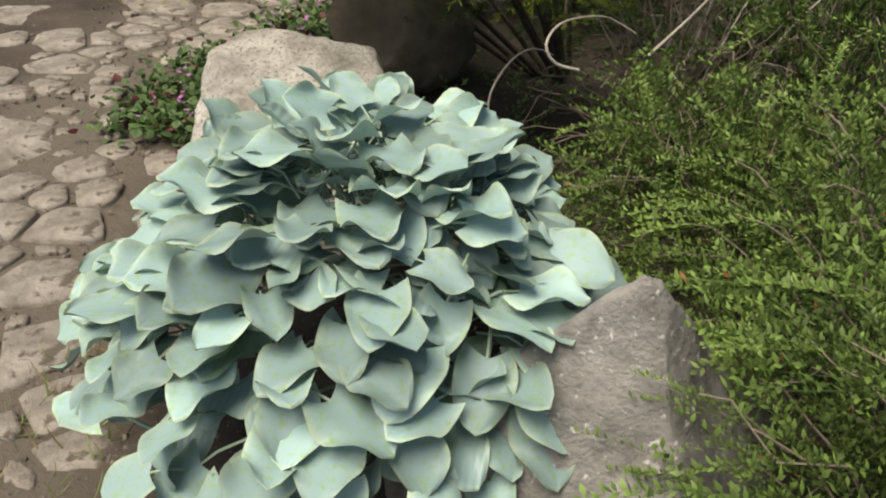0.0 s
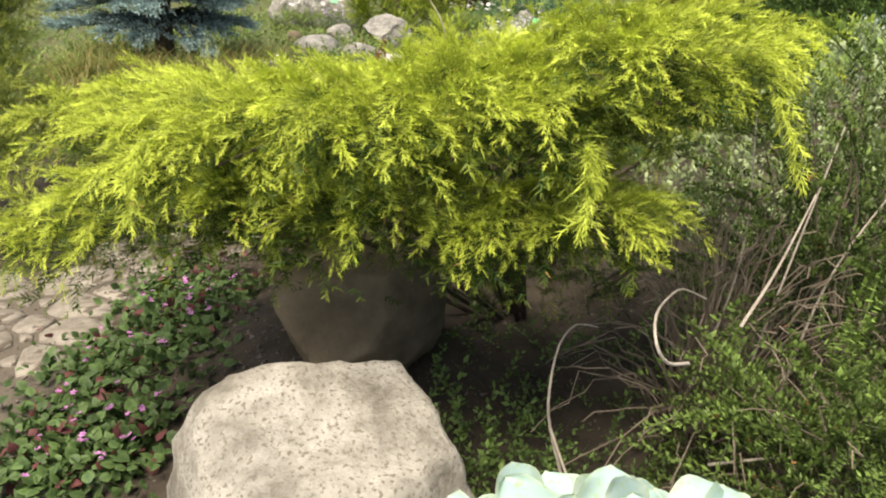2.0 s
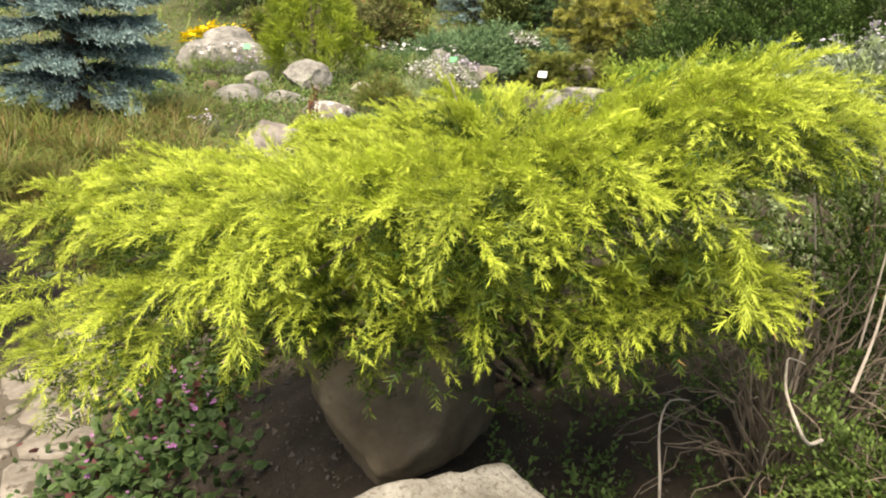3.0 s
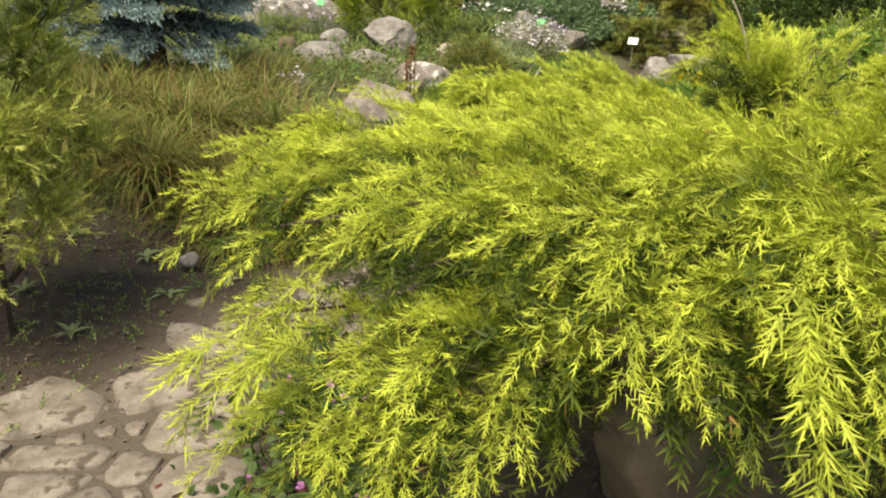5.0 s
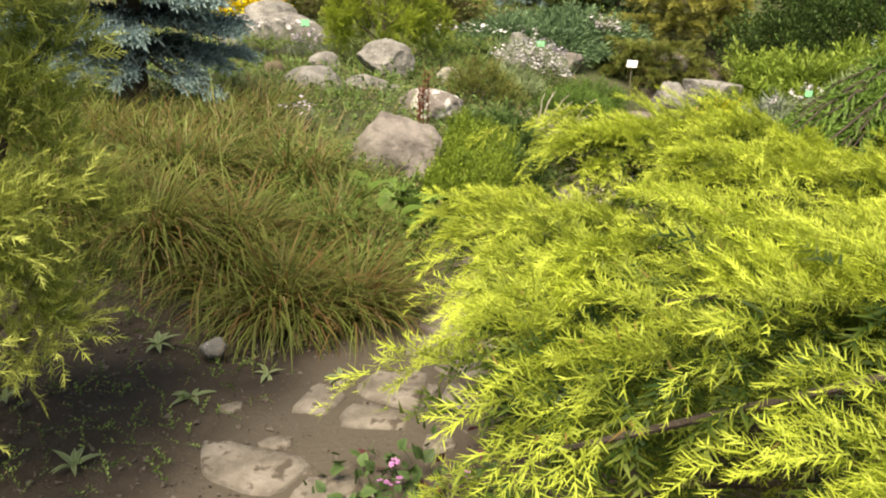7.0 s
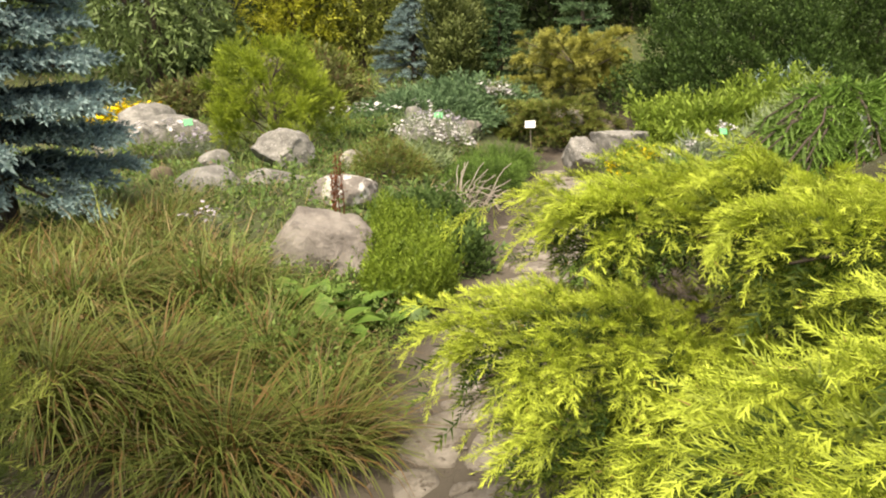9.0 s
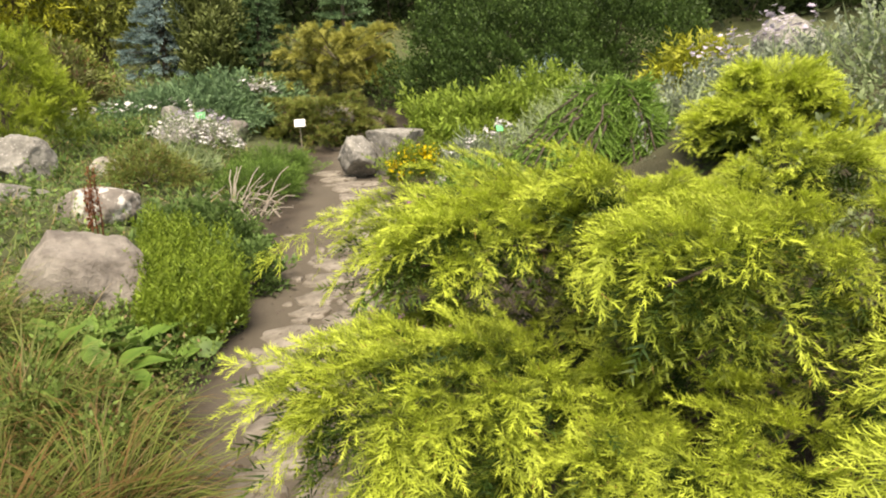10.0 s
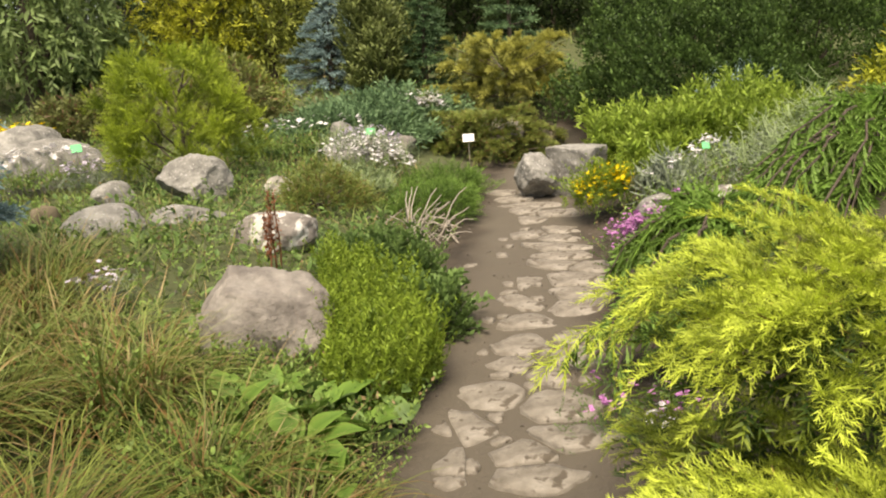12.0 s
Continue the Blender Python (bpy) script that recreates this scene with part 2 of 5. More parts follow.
def spread(T, pos, fwd, up, size, tint=0.0):
    """Copies of the template T at each place: its y axis along fwd, its z axis towards up."""
    v, f, a = T
    fwd, n = unit(fwd), len(pos)
    x = unit(np.cross(fwd, up))
    z = np.cross(x, fwd)
    R = np.stack([x, fwd, z], axis=1) * np.asarray(size, dtype=float).reshape(-1, 1, 1)
    V = np.einsum("mk,nkj->nmj", v, R) + np.asarray(pos)[:, None, :]
    F = f[None] + (np.arange(n) * len(v))[:, None, None]
    A = a[None, :] + np.broadcast_to(np.asarray(tint, dtype=float), (n,))[:, None]
    return V.reshape(-1, 3), F.reshape(-1, f.shape[1]), A.reshape(-1)


def twigs(base, tip, width, normal, t0=0.0, t1=1.0):
    """Narrow side twigs, a tapering strip each."""
    base, tip = np.asarray(base, float), np.asarray(tip, float)
    s = unit(np.cross(tip - base, normal)) * np.asarray(width, float).reshape(-1, 1) / 2
    mid = base + (tip - base) * 0.3
    V = np.stack([base, mid + s, tip, mid - s], axis=1).reshape(-1, 3)
    F = np.arange(len(V)).reshape(-1, 4)
    t0, t1 = np.broadcast_to(t0, len(base)), np.broadcast_to(t1, len(base))
    return V, F, np.stack([t0, t0 * 0.6 + t1 * 0.4, t1, t0 * 0.6 + t1 * 0.4], axis=1).reshape(-1)


def spikes(base, tip, width, normal, t0=0.0, t1=1.0):
    """Pointed side shoots, one triangle each."""
    base, tip = np.asarray(base, float), np.asarray(tip, float)
    s = unit(np.cross(tip - base, normal)) * np.asarray(width, float).reshape(-1, 1) * 0.45
    low = base + (tip - base) * 0.06
    V = np.stack([low + s, tip, low - s], axis=1).reshape(-1, 3)
    t0, t1 = np.broadcast_to(t0, len(base)), np.broadcast_to(t1, len(base))
    return V, np.arange(len(V)).reshape(-1, 3), np.stack([t0 * 0.7 + t1 * 0.3, t1, t0 * 0.7 + t1 * 0.3], axis=1).reshape(-1)


def blades(base, tip, width, normal, t0=0.0, t1=1.0):
    """Diamond blades from base to tip, one quad each."""
    base, tip = np.asarray(base, float), np.asarray(tip, float)
    d = tip - base
    s = unit(np.cross(d, normal)) * np.asarray(width, float).reshape(-1, 1) / 2
    mid = base + d * 0.45
    V = np.stack([base, mid + s, tip, mid - s], axis=1).reshape(-1, 3)
    F = np.arange(len(V)).reshape(-1, 4)
    t0, t1 = np.broadcast_to(t0, len(base)), np.broadcast_to(t1, len(base))
    A = np.stack([t0, (t0 + t1) / 2, t1, (t0 + t1) / 2], axis=1).reshape(-1)
    return V, F, A


def joined(parts):
    V, F, A, base = [], [], [], 0
    for v, f, a in parts:
        V.append(v), F.append(f + base), A.append(a)
        base += len(v)
    return np.concatenate(V), np.concatenate(F), np.concatenate(A)


def tube(points, radii, sides=6, tint=0.3):
    """A tapered round stem through the points."""
    P = np.asarray(points, float)
    d = unit(np.gradient(P, axis=0))
    ref = np.array([0.13, 0.21, 0.97]) if abs(d[0][2]) < 0.9 else np.array([0.97, 0.1, 0.2])
    x = unit(np.cross(d, ref))
    y = np.cross(d, x)
    ang = np.linspace(0, 2 * math.pi, sides, endpoint=False)
    r = np.broadcast_to(np.asarray(radii, float), len(P))
    V = (P[:, None] + r[:, None, None] * (np.cos(ang)[None, :, None] * x[:, None] + np.sin(ang)[None, :, None] * y[:, None])).reshape(-1, 3)
    F = [(i * sides + j, i * sides + (j + 1) % sides, (i + 1) * sides + (j + 1) % sides, (i + 1) * sides + j) for i in range(len(P) - 1) for j in range(sides)]
    return V, np.array(F), np.full(len(V), tint)


def bent(a, b, sag, n=8, wob=0.0):
    """Points of a bow from a to b, raised by sag in its middle."""
    u = np.linspace(0, 1, n)[:, None]
    p = np.asarray(a, float) * (1 - u) + np.asarray(b, float) * u + np.array([0, 0, 1]) * sag * 4 * u * (1 - u)
    if wob:
        p[1:-1] += rng.normal(0, wob, (n - 2, 3))
    return p


def curve(pts, n=18):
    """A smooth line through the points."""
    P = np.array(pts, float)
    P = np.concatenate([[2 * P[0] - P[1]], P, [2 * P[-1] - P[-2]]])
    out = []
    for k in range(len(P) - 3):
        a, b, c, d = P[k:k + 4]
        for u in np.linspace(0, 1, max(3, n // (len(P) - 3)), endpoint=k == len(P) - 4):
            out.append(0.5 * (2 * b + (c - a) * u + (2 * a - 5 * b + 4 * c - d) * u ** 2 + (3 * b - a - 3 * c + d) * u ** 3))
    return np.array(out)


def t_spray(n=26, spread_angle=38, length=0.30, width=0.036, droop=0.25):
    """Feathery shoot one unit long with side twigs."""
    u = np.linspace(0.08, 1.0, n)
    s = np.where(np.arange(n) % 2 == 0, 1, -1)
    base = np.stack([np.zeros(n), u * 0.86, -droop * u ** 2], axis=1)
    ang = np.radians(spread_angle + rng.normal(0, 9, n)) * s * (1.0 - 0.55 * u)
    el = np.radians(rng.normal(16, 34, n))
    ln = length * (1.1 - 0.45 * u) * rng.uniform(0.75, 1.25, n)
    d = np.stack([np.sin(ang) * np.cos(el), np.cos(ang) * np.cos(el), np.sin(el) - droop * u], axis=1)
    nrm = unit(np.stack([rng.normal(0, 0.6, n), rng.normal(0, 0.3, n), np.ones(n)], axis=1))
    v, f, a = twigs(base, base + d * ln[:, None], np.full(n, width), nrm, 0.25 * u + 0.05, 0.45 + 0.5 * u)
    st = blades([[0, -0.05, 0]], [[0, 0.95, -droop * 0.8]], [0.022], [[0.2, 0, 1]], 0.1, 0.6)
    return joined([(v, f, a), st])


def t_sprig(n=11, length=0.42, width=0.052, open_angle=40):
    """Juniper sprig one unit long: cord-like side shoots alternate along a bowed stem, shorter and closer to its tip."""
    u = np.linspace(0.08, 0.86, n)
    s = np.where(np.arange(n) % 2 == 0, 1.0, -1.0)
    base = np.stack([0.03 * np.sin(5 * u), u, 0.05 * np.sin(3 * u) - 0.10 * u ** 2], axis=1)
    oa = np.radians(open_angle * (1.1 - 0.45 * u) + rng.normal(0, 7, n)) * s
    el = np.radians(rng.normal(12, 20, n))
    d = np.stack([np.sin(oa) * np.cos(el), np.cos(oa) * np.cos(el), np.sin(el) - 0.12 * u], axis=1)
    ln = length * (1.05 - 0.50 * u) * rng.uniform(0.8, 1.2, n)
    nrm = unit(np.stack([rng.normal(0, 0.5, n), rng.normal(0, 0.3, n), np.ones(n)], axis=1))
    a = spikes(base, base + d * ln[:, None], np.full(n, width), nrm, 0.02 + 0.22 * u, 0.30 + 0.36 * u)
    c = spikes([[0, -0.06, 0], [0, 0.55, 0.0]], [[0, 0.70, -0.02], [0.0, 1.14, -0.10]], [0.05, 0.06], [[0.1, 0, 1], [0.1, 0, 1]], [0.0, 0.25], [0.3, 0.66])
    return joined([a, c])


def t_needles(n=18, length=0.28, width=0.05, open_angle=50):
    """Spruce shoot one unit long, needles all round."""
    u = np.linspace(0.0, 0.95, n)
    phi = np.arange(n) * 2.4
    oa = math.radians(open_angle)
    base = np.stack([np.zeros(n), u, -0.1 * u ** 2], axis=1)
    d = np.stack([np.cos(phi) * math.sin(oa), np.full(n, math.cos(oa)), np.sin(phi) * math.sin(oa)], axis=1)
    nrm = unit(np.stack([-np.sin(phi), np.zeros(n), np.cos(phi)], axis=1) + 0.01)
    a = blades(base, base + d * length, np.full(n, width), np.cross(d, nrm) + rng.normal(0, 0.3, (n, 3)), 0.2 + 0.3 * u, 0.5 + 0.5 * u)
    b = blades([[0, -0.05, 0], [0, -0.05, 0]], [[0, 1.1, -0.1], [0, 1.1, -0.1]], [0.12, 0.12], [[0, 0, 1], [1, 0, 0]], 0.2, 0.9)
    return joined([a, b])


def t_leafy(n=16, leaf=0.13, width=0.075, droop=0.2):
    """Leafy twig one unit long with small oval leaves in tufts."""
    u = np.linspace(0.1, 1.0, n)
    phi = np.arange(n) * 2.4 + rng.normal(0, 0.4, n)
    base = np.stack([np.zeros(n), u, -droop * u ** 2], axis=1)
    d = unit(np.stack([np.cos(phi), 0.55 + 0.3 * rng.random(n), 0.5 * np.sin(phi) + 0.35], axis=1))
    ln = leaf * rng.uniform(0.7, 1.3, n)
    nrm = unit(np.stack([rng.normal(0, 0.4, n), rng.normal(0, 0.4, n), np.ones(n)], axis=1))
    a = blades(base, base + d * ln[:, None], width * rng.uniform(0.8, 1.2, n), nrm, 0.3 * u, 0.35 + 0.6 * u)
    b = blades([[0, -0.05, 0]], [[0, 1, -droop]], [0.014], [[0.3, 0, 1]], 0.0, 0.3)
    return joined([a, b])


def t_grass(width=0.016, seg=5, bend=0.9):
    u = np.linspace(0, 1, seg + 1)
    th = bend * u ** 1.5
    y = np.concatenate([[0], np.cumsum(np.sin(th[1:]) / seg)])
    z = np.concatenate([[0], np.cumsum(np.cos(th[1:]) / seg)])
    w = width * (1 - u ** 2 * 0.92) / 2
    V = np.concatenate([np.stack([-w, y, z], axis=1), np.stack([w, y, z], axis=1)])
    F = np.array([(i, i + 1, i + seg + 2, i + seg + 1) for i in range(seg)])
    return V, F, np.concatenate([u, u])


def t_leaf(width=0.55, fold=0.12, seg=4, droop=0.15):
    """Broad oval leaf one unit long, folded at its midrib."""
    u = np.linspace(0, 1, seg + 1)
    w = width / 2 * np.sin(np.pi * np.clip(u, 0.02, 0.985) ** 0.75)
    z = 0.05 * np.sin(u * 3) - droop * u ** 2
    V = np.concatenate([np.stack([-w, u, z + fold * w * 2], axis=1), np.stack([0 * u, u, z], axis=1), np.stack([w, u, z + fold * w * 2], axis=1)])
    k = seg + 1
    F = np.array([(i, i + 1, k + i + 1, k + i) for i in range(seg)] + [(k + i, k + i + 1, 2 * k + i + 1, 2 * k + i) for i in range(seg)])
    return V, F, np.concatenate([u * 0 + 0.7, u * 0 + 0.2, u * 0 + 0.7])


def t_flower(petals=6, cup=0.3):
    a = np.arange(petals) * 2 * np.pi / petals
    d = np.stack([np.cos(a), np.sin(a), np.full(petals, cup)], axis=1)
    return blades(d * 0.02, d * 0.5, np.full(petals, 0.34), np.tile([0.0, 0.0, 1.0], (petals, 1)), 0.1, 1.0)


SPRIG = [t_sprig() for _ in range(8)]
SPRIG_DARK = [t_sprig(8, 0.5, 0.10, 50) for _ in range(4)]
SPRIG_FAR = [t_sprig(9, 0.46, 0.11, 46) for _ in range(5)]
SPRAY = [t_spray(14, 52, 0.34, 0.05, 0.22) for _ in range(7)]
SPRAY_FAR = [t_spray(7, 40, 0.46, 0.12) for _ in range(5)]
FROND = [t_spray(26, 62, 0.15, 0.035, 0.15) for _ in range(5)]
CLUMP = [t_leafy(4, 0.6, 0.3, 0.1) for _ in range(5)]
STRAND = [t_leafy(36, 0.08, 0.036, 0.30) for _ in range(6)]
NEEDLES = [t_needles(12, 0.26, 0.06)]
NEEDLES_FAR = [t_needles(9, 0.34, 0.11)]
LEAFY = [t_leafy(11, 0.16, 0.085) for _ in range(6)]
GRASS = [t_grass(0.016, 5, b) for b in (0.8, 1.3, 1.8, 2.3)]
UP = np.array([0.0, 0.0, 1.0])


def many(templates, pos, fwd, up, size, tint=0.0):
    """spread() over several templates, chosen by chance."""
    pos, fwd = np.asarray(pos, float), np.asarray(fwd, float)
    size, tint = np.broadcast_to(size, len(pos)), np.broadcast_to(tint, len(pos))
    up = np.broadcast_to(up, pos.shape)
    pick = rng.integers(0, len(templates), len(pos))
    return [spread(T, pos[pick == i], fwd[pick == i], up[pick == i], size[pick == i], tint[pick == i]) for i, T in enumerate(templates) if (pick == i).any()]


# ---- the lie of the land ----
ROUTE = [(0.9, -6.0), (0.3, -2.5), (-0.3, -0.3), (-0.95, 1.1), (-1.4, 2.4), (-1.7, 3.4), (-1.7, 4.3), (-1.0, 5.1), (-0.2, 5.95), (0.6, 6.8), (1.5, 7.7), (2.9, 9.15), (4.0, 10.3), (6.0, 12.0)]
def smooth(a, b, v):
    v = min(1.0, max(0.0, (v - a) / (b - a)))
    return v * v * (3 - 2 * v)
def off_route(x, y):
    best, side = 1e9, 1
    for (ax, ay), (bx, by) in zip(ROUTE, ROUTE[1:]):
        dx, dy = bx - ax, by - ay
        u = max(0, min(1, ((x - ax) * dx + (y - ay) * dy) / (dx * dx + dy * dy)))
        d = math.hypot(x - ax - u * dx, y - ay - u * dy)
        if d < best:
            best = d
            side = 1 if (x - ax) * dy - (y - ay) * dx > 0 else -1
    return best * side
def height(x, y):
    d = off_route(x, y)
    far = math.hypot(x + 1, y - 4)
    z = 0.0
    if d > 0:
        z += 0.16 * smooth(0.45, 1.3, d)
        z += 1.2 * math.exp(-(((x - 4.2) / 2.3) ** 2 + ((y - 4.4) / 2.6) ** 2)) * smooth(0.3, 1.5, d)
    else:
        z += 0.36 * smooth(0.4, 2.2, -d) * smooth(4.6, 6.6, y)
    z += 0.12 * math.exp(-(((x + 0.3) / 0.5) ** 2 + ((y - 3.4) / 0.45) ** 2))
    z += 0.135 * max(0.0, min(far, 30) - 9.0) * smooth(9.0, 12.0, far)
    return z


def on_ground(x, y, dz=0.0):
    return np.array([x, y, height(x, y) + dz])


def axis_steps(lo, hi, fine, reach):
    """Even steps from lo to hi, then ever wider ones out to reach on both sides."""
    mid = list(np.arange(lo, hi + 1e-6, fine))
    s, v, out = fine, 0.0, []
    while v < reach:
        s *= 1.22
        v += s
        out.append(v)
    return np.array([lo - v for v in reversed(out)] + mid + [hi + v for v in out])


def ground_sheet():
    xs, ys = axis_steps(-4.5, 7.5, 0.1, 900), axis_steps(-1.5, 13.0, 0.1, 900)
    V = np.zeros((len(ys), len(xs), 3))
    for j, y in enumerate(ys):
        for i, x in enumerate(xs):
            d = off_route(x, y)
            rough = 0.035 if abs(d) > 0.5 else 0.012
            V[j, i] = x, y, height(x, y) + rough * noise.noise((x * 2.3, y * 2.3, 0)) + 0.4 * rough * noise.noise((x * 9, y * 9, 4))
    nx = len(xs)
    idx = np.arange(V.shape[0] * nx).reshape(-1, nx)
    F = np.stack([idx[:-1, :-1], idx[:-1, 1:], idx[1:, 1:], idx[1:, :-1]], axis=-1).reshape(-1, 4)
    G = np.array([smooth(0.5, 1.3, -off_route(x, y)) * smooth(5.8, 7.0, y) if off_route(x, y) < 0 else smooth(0.9, 1.8, off_route(x, y)) * smooth(4.0, 6.0, x + 0.4 * y) for y in ys for x in xs])
    ob = new("ground", build("ground", V.reshape(-1, 3), F, M["soil"], G, True))
    T = np.array([1 - smooth(0.24, 0.50, abs(off_route(x, y)) + 0.12 * noise.noise((x * 3, y * 3, 7))) for y in ys for x in xs])
    ob.data.attributes.new("trodden", "FLOAT", "POINT").data.foreach_set("value", T.astype(np.float32))
    return tagged(ob, "bare dark brown garden soil with fine grit", "ground", kind="structure")


ground = ground_sheet()


# ---- rocks ----
def rock(name, label, at, dims, turn=0.0, seed=0, cuts=6, material="grey", detail=4, rough=0.10, flat_top=None, tilt=0.0, peak=0.0, bite=(0.52, 0.82), faces=()):
    """A boulder: a ball cut by chance planes, then roughened; at is the middle of its foot."""
    r = np.random.default_rng(seed)
    bm = bmesh.new()
    bmesh.ops.create_icosphere(bm, subdivisions=detail, radius=1.0)
    P = np.array([v.co for v in bm.verts])
    planes = [(unit(r.normal(0, 1, 3)), r.uniform(*bite)) for _ in range(cuts)]
    planes += [(unit(np.array(f[:3], float)), f[3]) for f in faces]
    if flat_top:
        planes.append((unit(np.array([r.normal(0, 0.08), r.normal(0, 0.08), 1.0])), flat_top))
    for nrm, h in planes:
        over = np.maximum(0, P @ nrm - h)
        P -= over[:, None] * nrm * 0.93
    off = Vector((seed * 3.1, seed * 1.7, 0.0))
    for p in P:
        q = Vector(p)
        k = rough * (noise.fractal(q * 1.7 + off, 0.9, 2.1, 5) + 0.35 * noise.fractal(q * 7 + off, 0.8, 2.0, 4))
        k += rough * 0.55 * (0.35 - abs(noise.noise(q * 2.6 + off * 1.3))) + rough * 0.22 * (0.3 - abs(noise.noise(q * 6.5 + off)))
        p *= 1 + k
    P = P * np.array(dims) / 2
    if peak:
        P[:, :2] *= (1 - peak * np.clip(P[:, 2] / P[:, 2].max(), 0, 1))[:, None]
    P[:, 2] -= P[:, 2].min()
    T = np.array(pose(0, 0, 0, tilt, 0, turn).to_3x3())
    P = P @ T.T
    for v, p in zip(bm.verts, P):
        v.co = p
    me = bpy.data.meshes.new(name)
    bm.to_mesh(me)
    bm.free()
    me.polygons.foreach_set("use_smooth", np.full(len(me.polygons), True))
    me.materials.append(M[material])
    ob = new(name, me)
    ob.location = at
    return tagged(ob, label, "rock")


rock("boulder", "pale granite boulder with a flat top beside blue hosta", (-0.44, 2.42, -0.09), (0.85, 0.76, 0.81), 8, 11, 3, "pale", 5, 0.055, None, bite=(0.8, 0.9),
     faces=((0.03, -0.30, 1, 0.70), (-0.08, -1, 0.12, 0.74), (-1, -0.12, 0.14, 0.76), (1, 0.1, 0.3, 0.72), (0.55, -0.8, 0.5, 0.86), (-0.6, -0.5, 0.75, 0.86)))
rock("boulder", "slanting grey granite slab boulder under trailing shrub branches", (0.46, 1.30, -0.06), (0.80, 0.50, 0.86), 12, 25, 4, "grey", 5, 0.06, peak=0.80, bite=(0.74, 0.9), faces=((-0.6, -0.75, 0.42, 0.62), (0.8, -0.5, 0.3, 0.7)))
rock("boulder", "smooth brown boulder shaded under a golden juniper", (-0.34, 3.26, 0.22), (0.70, 0.5, 0.56), 10, 4, 6, "brownrock", 5, 0.07)
rock("boulder", "pointed pinkish garden rock among green herbs", (-0.11, 7.68, -0.02), (0.68, 0.52, 0.68), -36, 34, 3, "pinkrock", 5, 0.11, bite=(0.8, 0.95),
     faces=((0.36, -0.2, 1, 0.40), (-0.8, -0.2, 0.62, 0.54), (0.1, -1, 0.25, 0.62), (0.5, -0.8, 0.5, 0.60), (-0.3, 0.8, 0.6, 0.6)))
rock("boulder", "grey-brown rounded rock below a bright green conifer", (0.74, 10.65, 0.26), (0.60, 0.5, 0.46), 0, 7, 6, "grey", 5, 0.09)
rock("boulder", "low rounded grey rock in herbs", (-0.10, 10.12, 0.24), (0.60, 0.5, 0.32), 10, 9, 6, "grey", 4, 0.08)
rock("boulder", "flat grey rock in herbs", (0.42, 9.98, 0.26), (0.52, 0.4, 0.24), -20, 13, 6, "grey", 4, 0.08)
rock("boulder", "white-crusted lichen rock behind green herbs", (0.66, 9.10, 0.18), (0.56, 0.42, 0.32), -10, 15, 6, "lichen", 5, 0.08)
rock("boulder", "small pale rounded rock", (1.38, 10.5, 0.28), (0.34, 0.3, 0.25), 0, 17, 5, "pale", 4, 0.08)
rock("boulder", "large pale grey boulder under white flowers", (-0.05, 12.65, 0.22), (1.25, 0.8, 0.66), 10, 19, 6, "grey", 4, 0.09)
rock("boulder", "large pale grey boulder beside yellow flowers", (0.10, 13.9, 0.34), (0.9, 0.7, 0.62), 30, 20, 6, "grey", 4, 0.09)
rock("boulder", "small dark grey rock", (0.22, 11.1, 0.26), (0.36, 0.3, 0.30), 0, 23, 5, "grey", 4, 0.09)
rock("boulder", "upright grey stone between shrubs", (2.9, 12.1, 0.28), (0.34, 0.3, 0.42), 0, 27, 5, "grey", 4, 0.08)
rock("boulder", "brownish flat-topped boulder behind white flowers", (3.3, 11.9, 0.15), (0.95, 0.6, 0.42), 10, 29, 6, "pinkrock", 4, 0.09)
rock("boulder", "grey boulder behind white flowers", (2.75, 11.75, 0.2), (0.6, 0.5, 0.38), 10, 33, 6, "grey", 4, 0.09)
rock("boulder", "pale grey weathered boulder at the path's edge", (3.88, 9.55, -0.07), (0.80, 0.46, 0.60), -12, 41, 5, "grey", 5, 0.09, faces=((0.1, 0, 1, 0.6), (-0.9, -0.6, -0.2, 0.5)))
rock("boulder", "smaller grey boulder leaning beside a larger one", (3.50, 9.72, -0.05), (0.40, 0.42, 0.46), 15, 43, 6, "grey", 5, 0.09)
rock("boulder", "grey rock behind pink flowers", (2.72, 7.62, 0.08), (0.50, 0.36, 0.40), -20, 47, 6, "grey", 4, 0.08)
rock("boulder", "white-spotted rock under a prostrate spruce", (2.90, 7.35, 0.24), (0.55, 0.26, 0.22), 30, 49, 6, "lichen", 4, 0.09)
rock("boulder", "small lilac-grey stone among herbs", (-0.62, 8.35, 0.2), (0.3, 0.24, 0.2), 0, 51, 6, "pinkrock", 3, 0.1)
rock("boulder", "brown block stone behind the path", (5.15, 11.9, 0.02), (0.7, 0.5, 0.5), 30, 53, 6, "pinkrock", 4, 0.08)
rock("boulder", "grey boulder among hillside flowers", (5.3, 6.3, 0.75), (0.9, 0.7, 0.6), 30, 55, 6, "grey", 4, 0.1)
rock("boulder", "rusty dark lump of stone in the herbs", (-0.35, 10.75, 0.28), (0.2, 0.2, 0.28), 30, 57, 6, "brownrock", 3, 0.12)
rock("stone", "small grey stone on bare soil", (-1.42, 5.66, 0.04), (0.11, 0.09, 0.08), 0, 59, 6, "grey", 3, 0.1)
rock("stone", "small grey stone on bare soil", (-1.3, 5.98, 0.05), (0.07, 0.07, 0.05), 0, 61, 6, "grey", 3, 0.1)


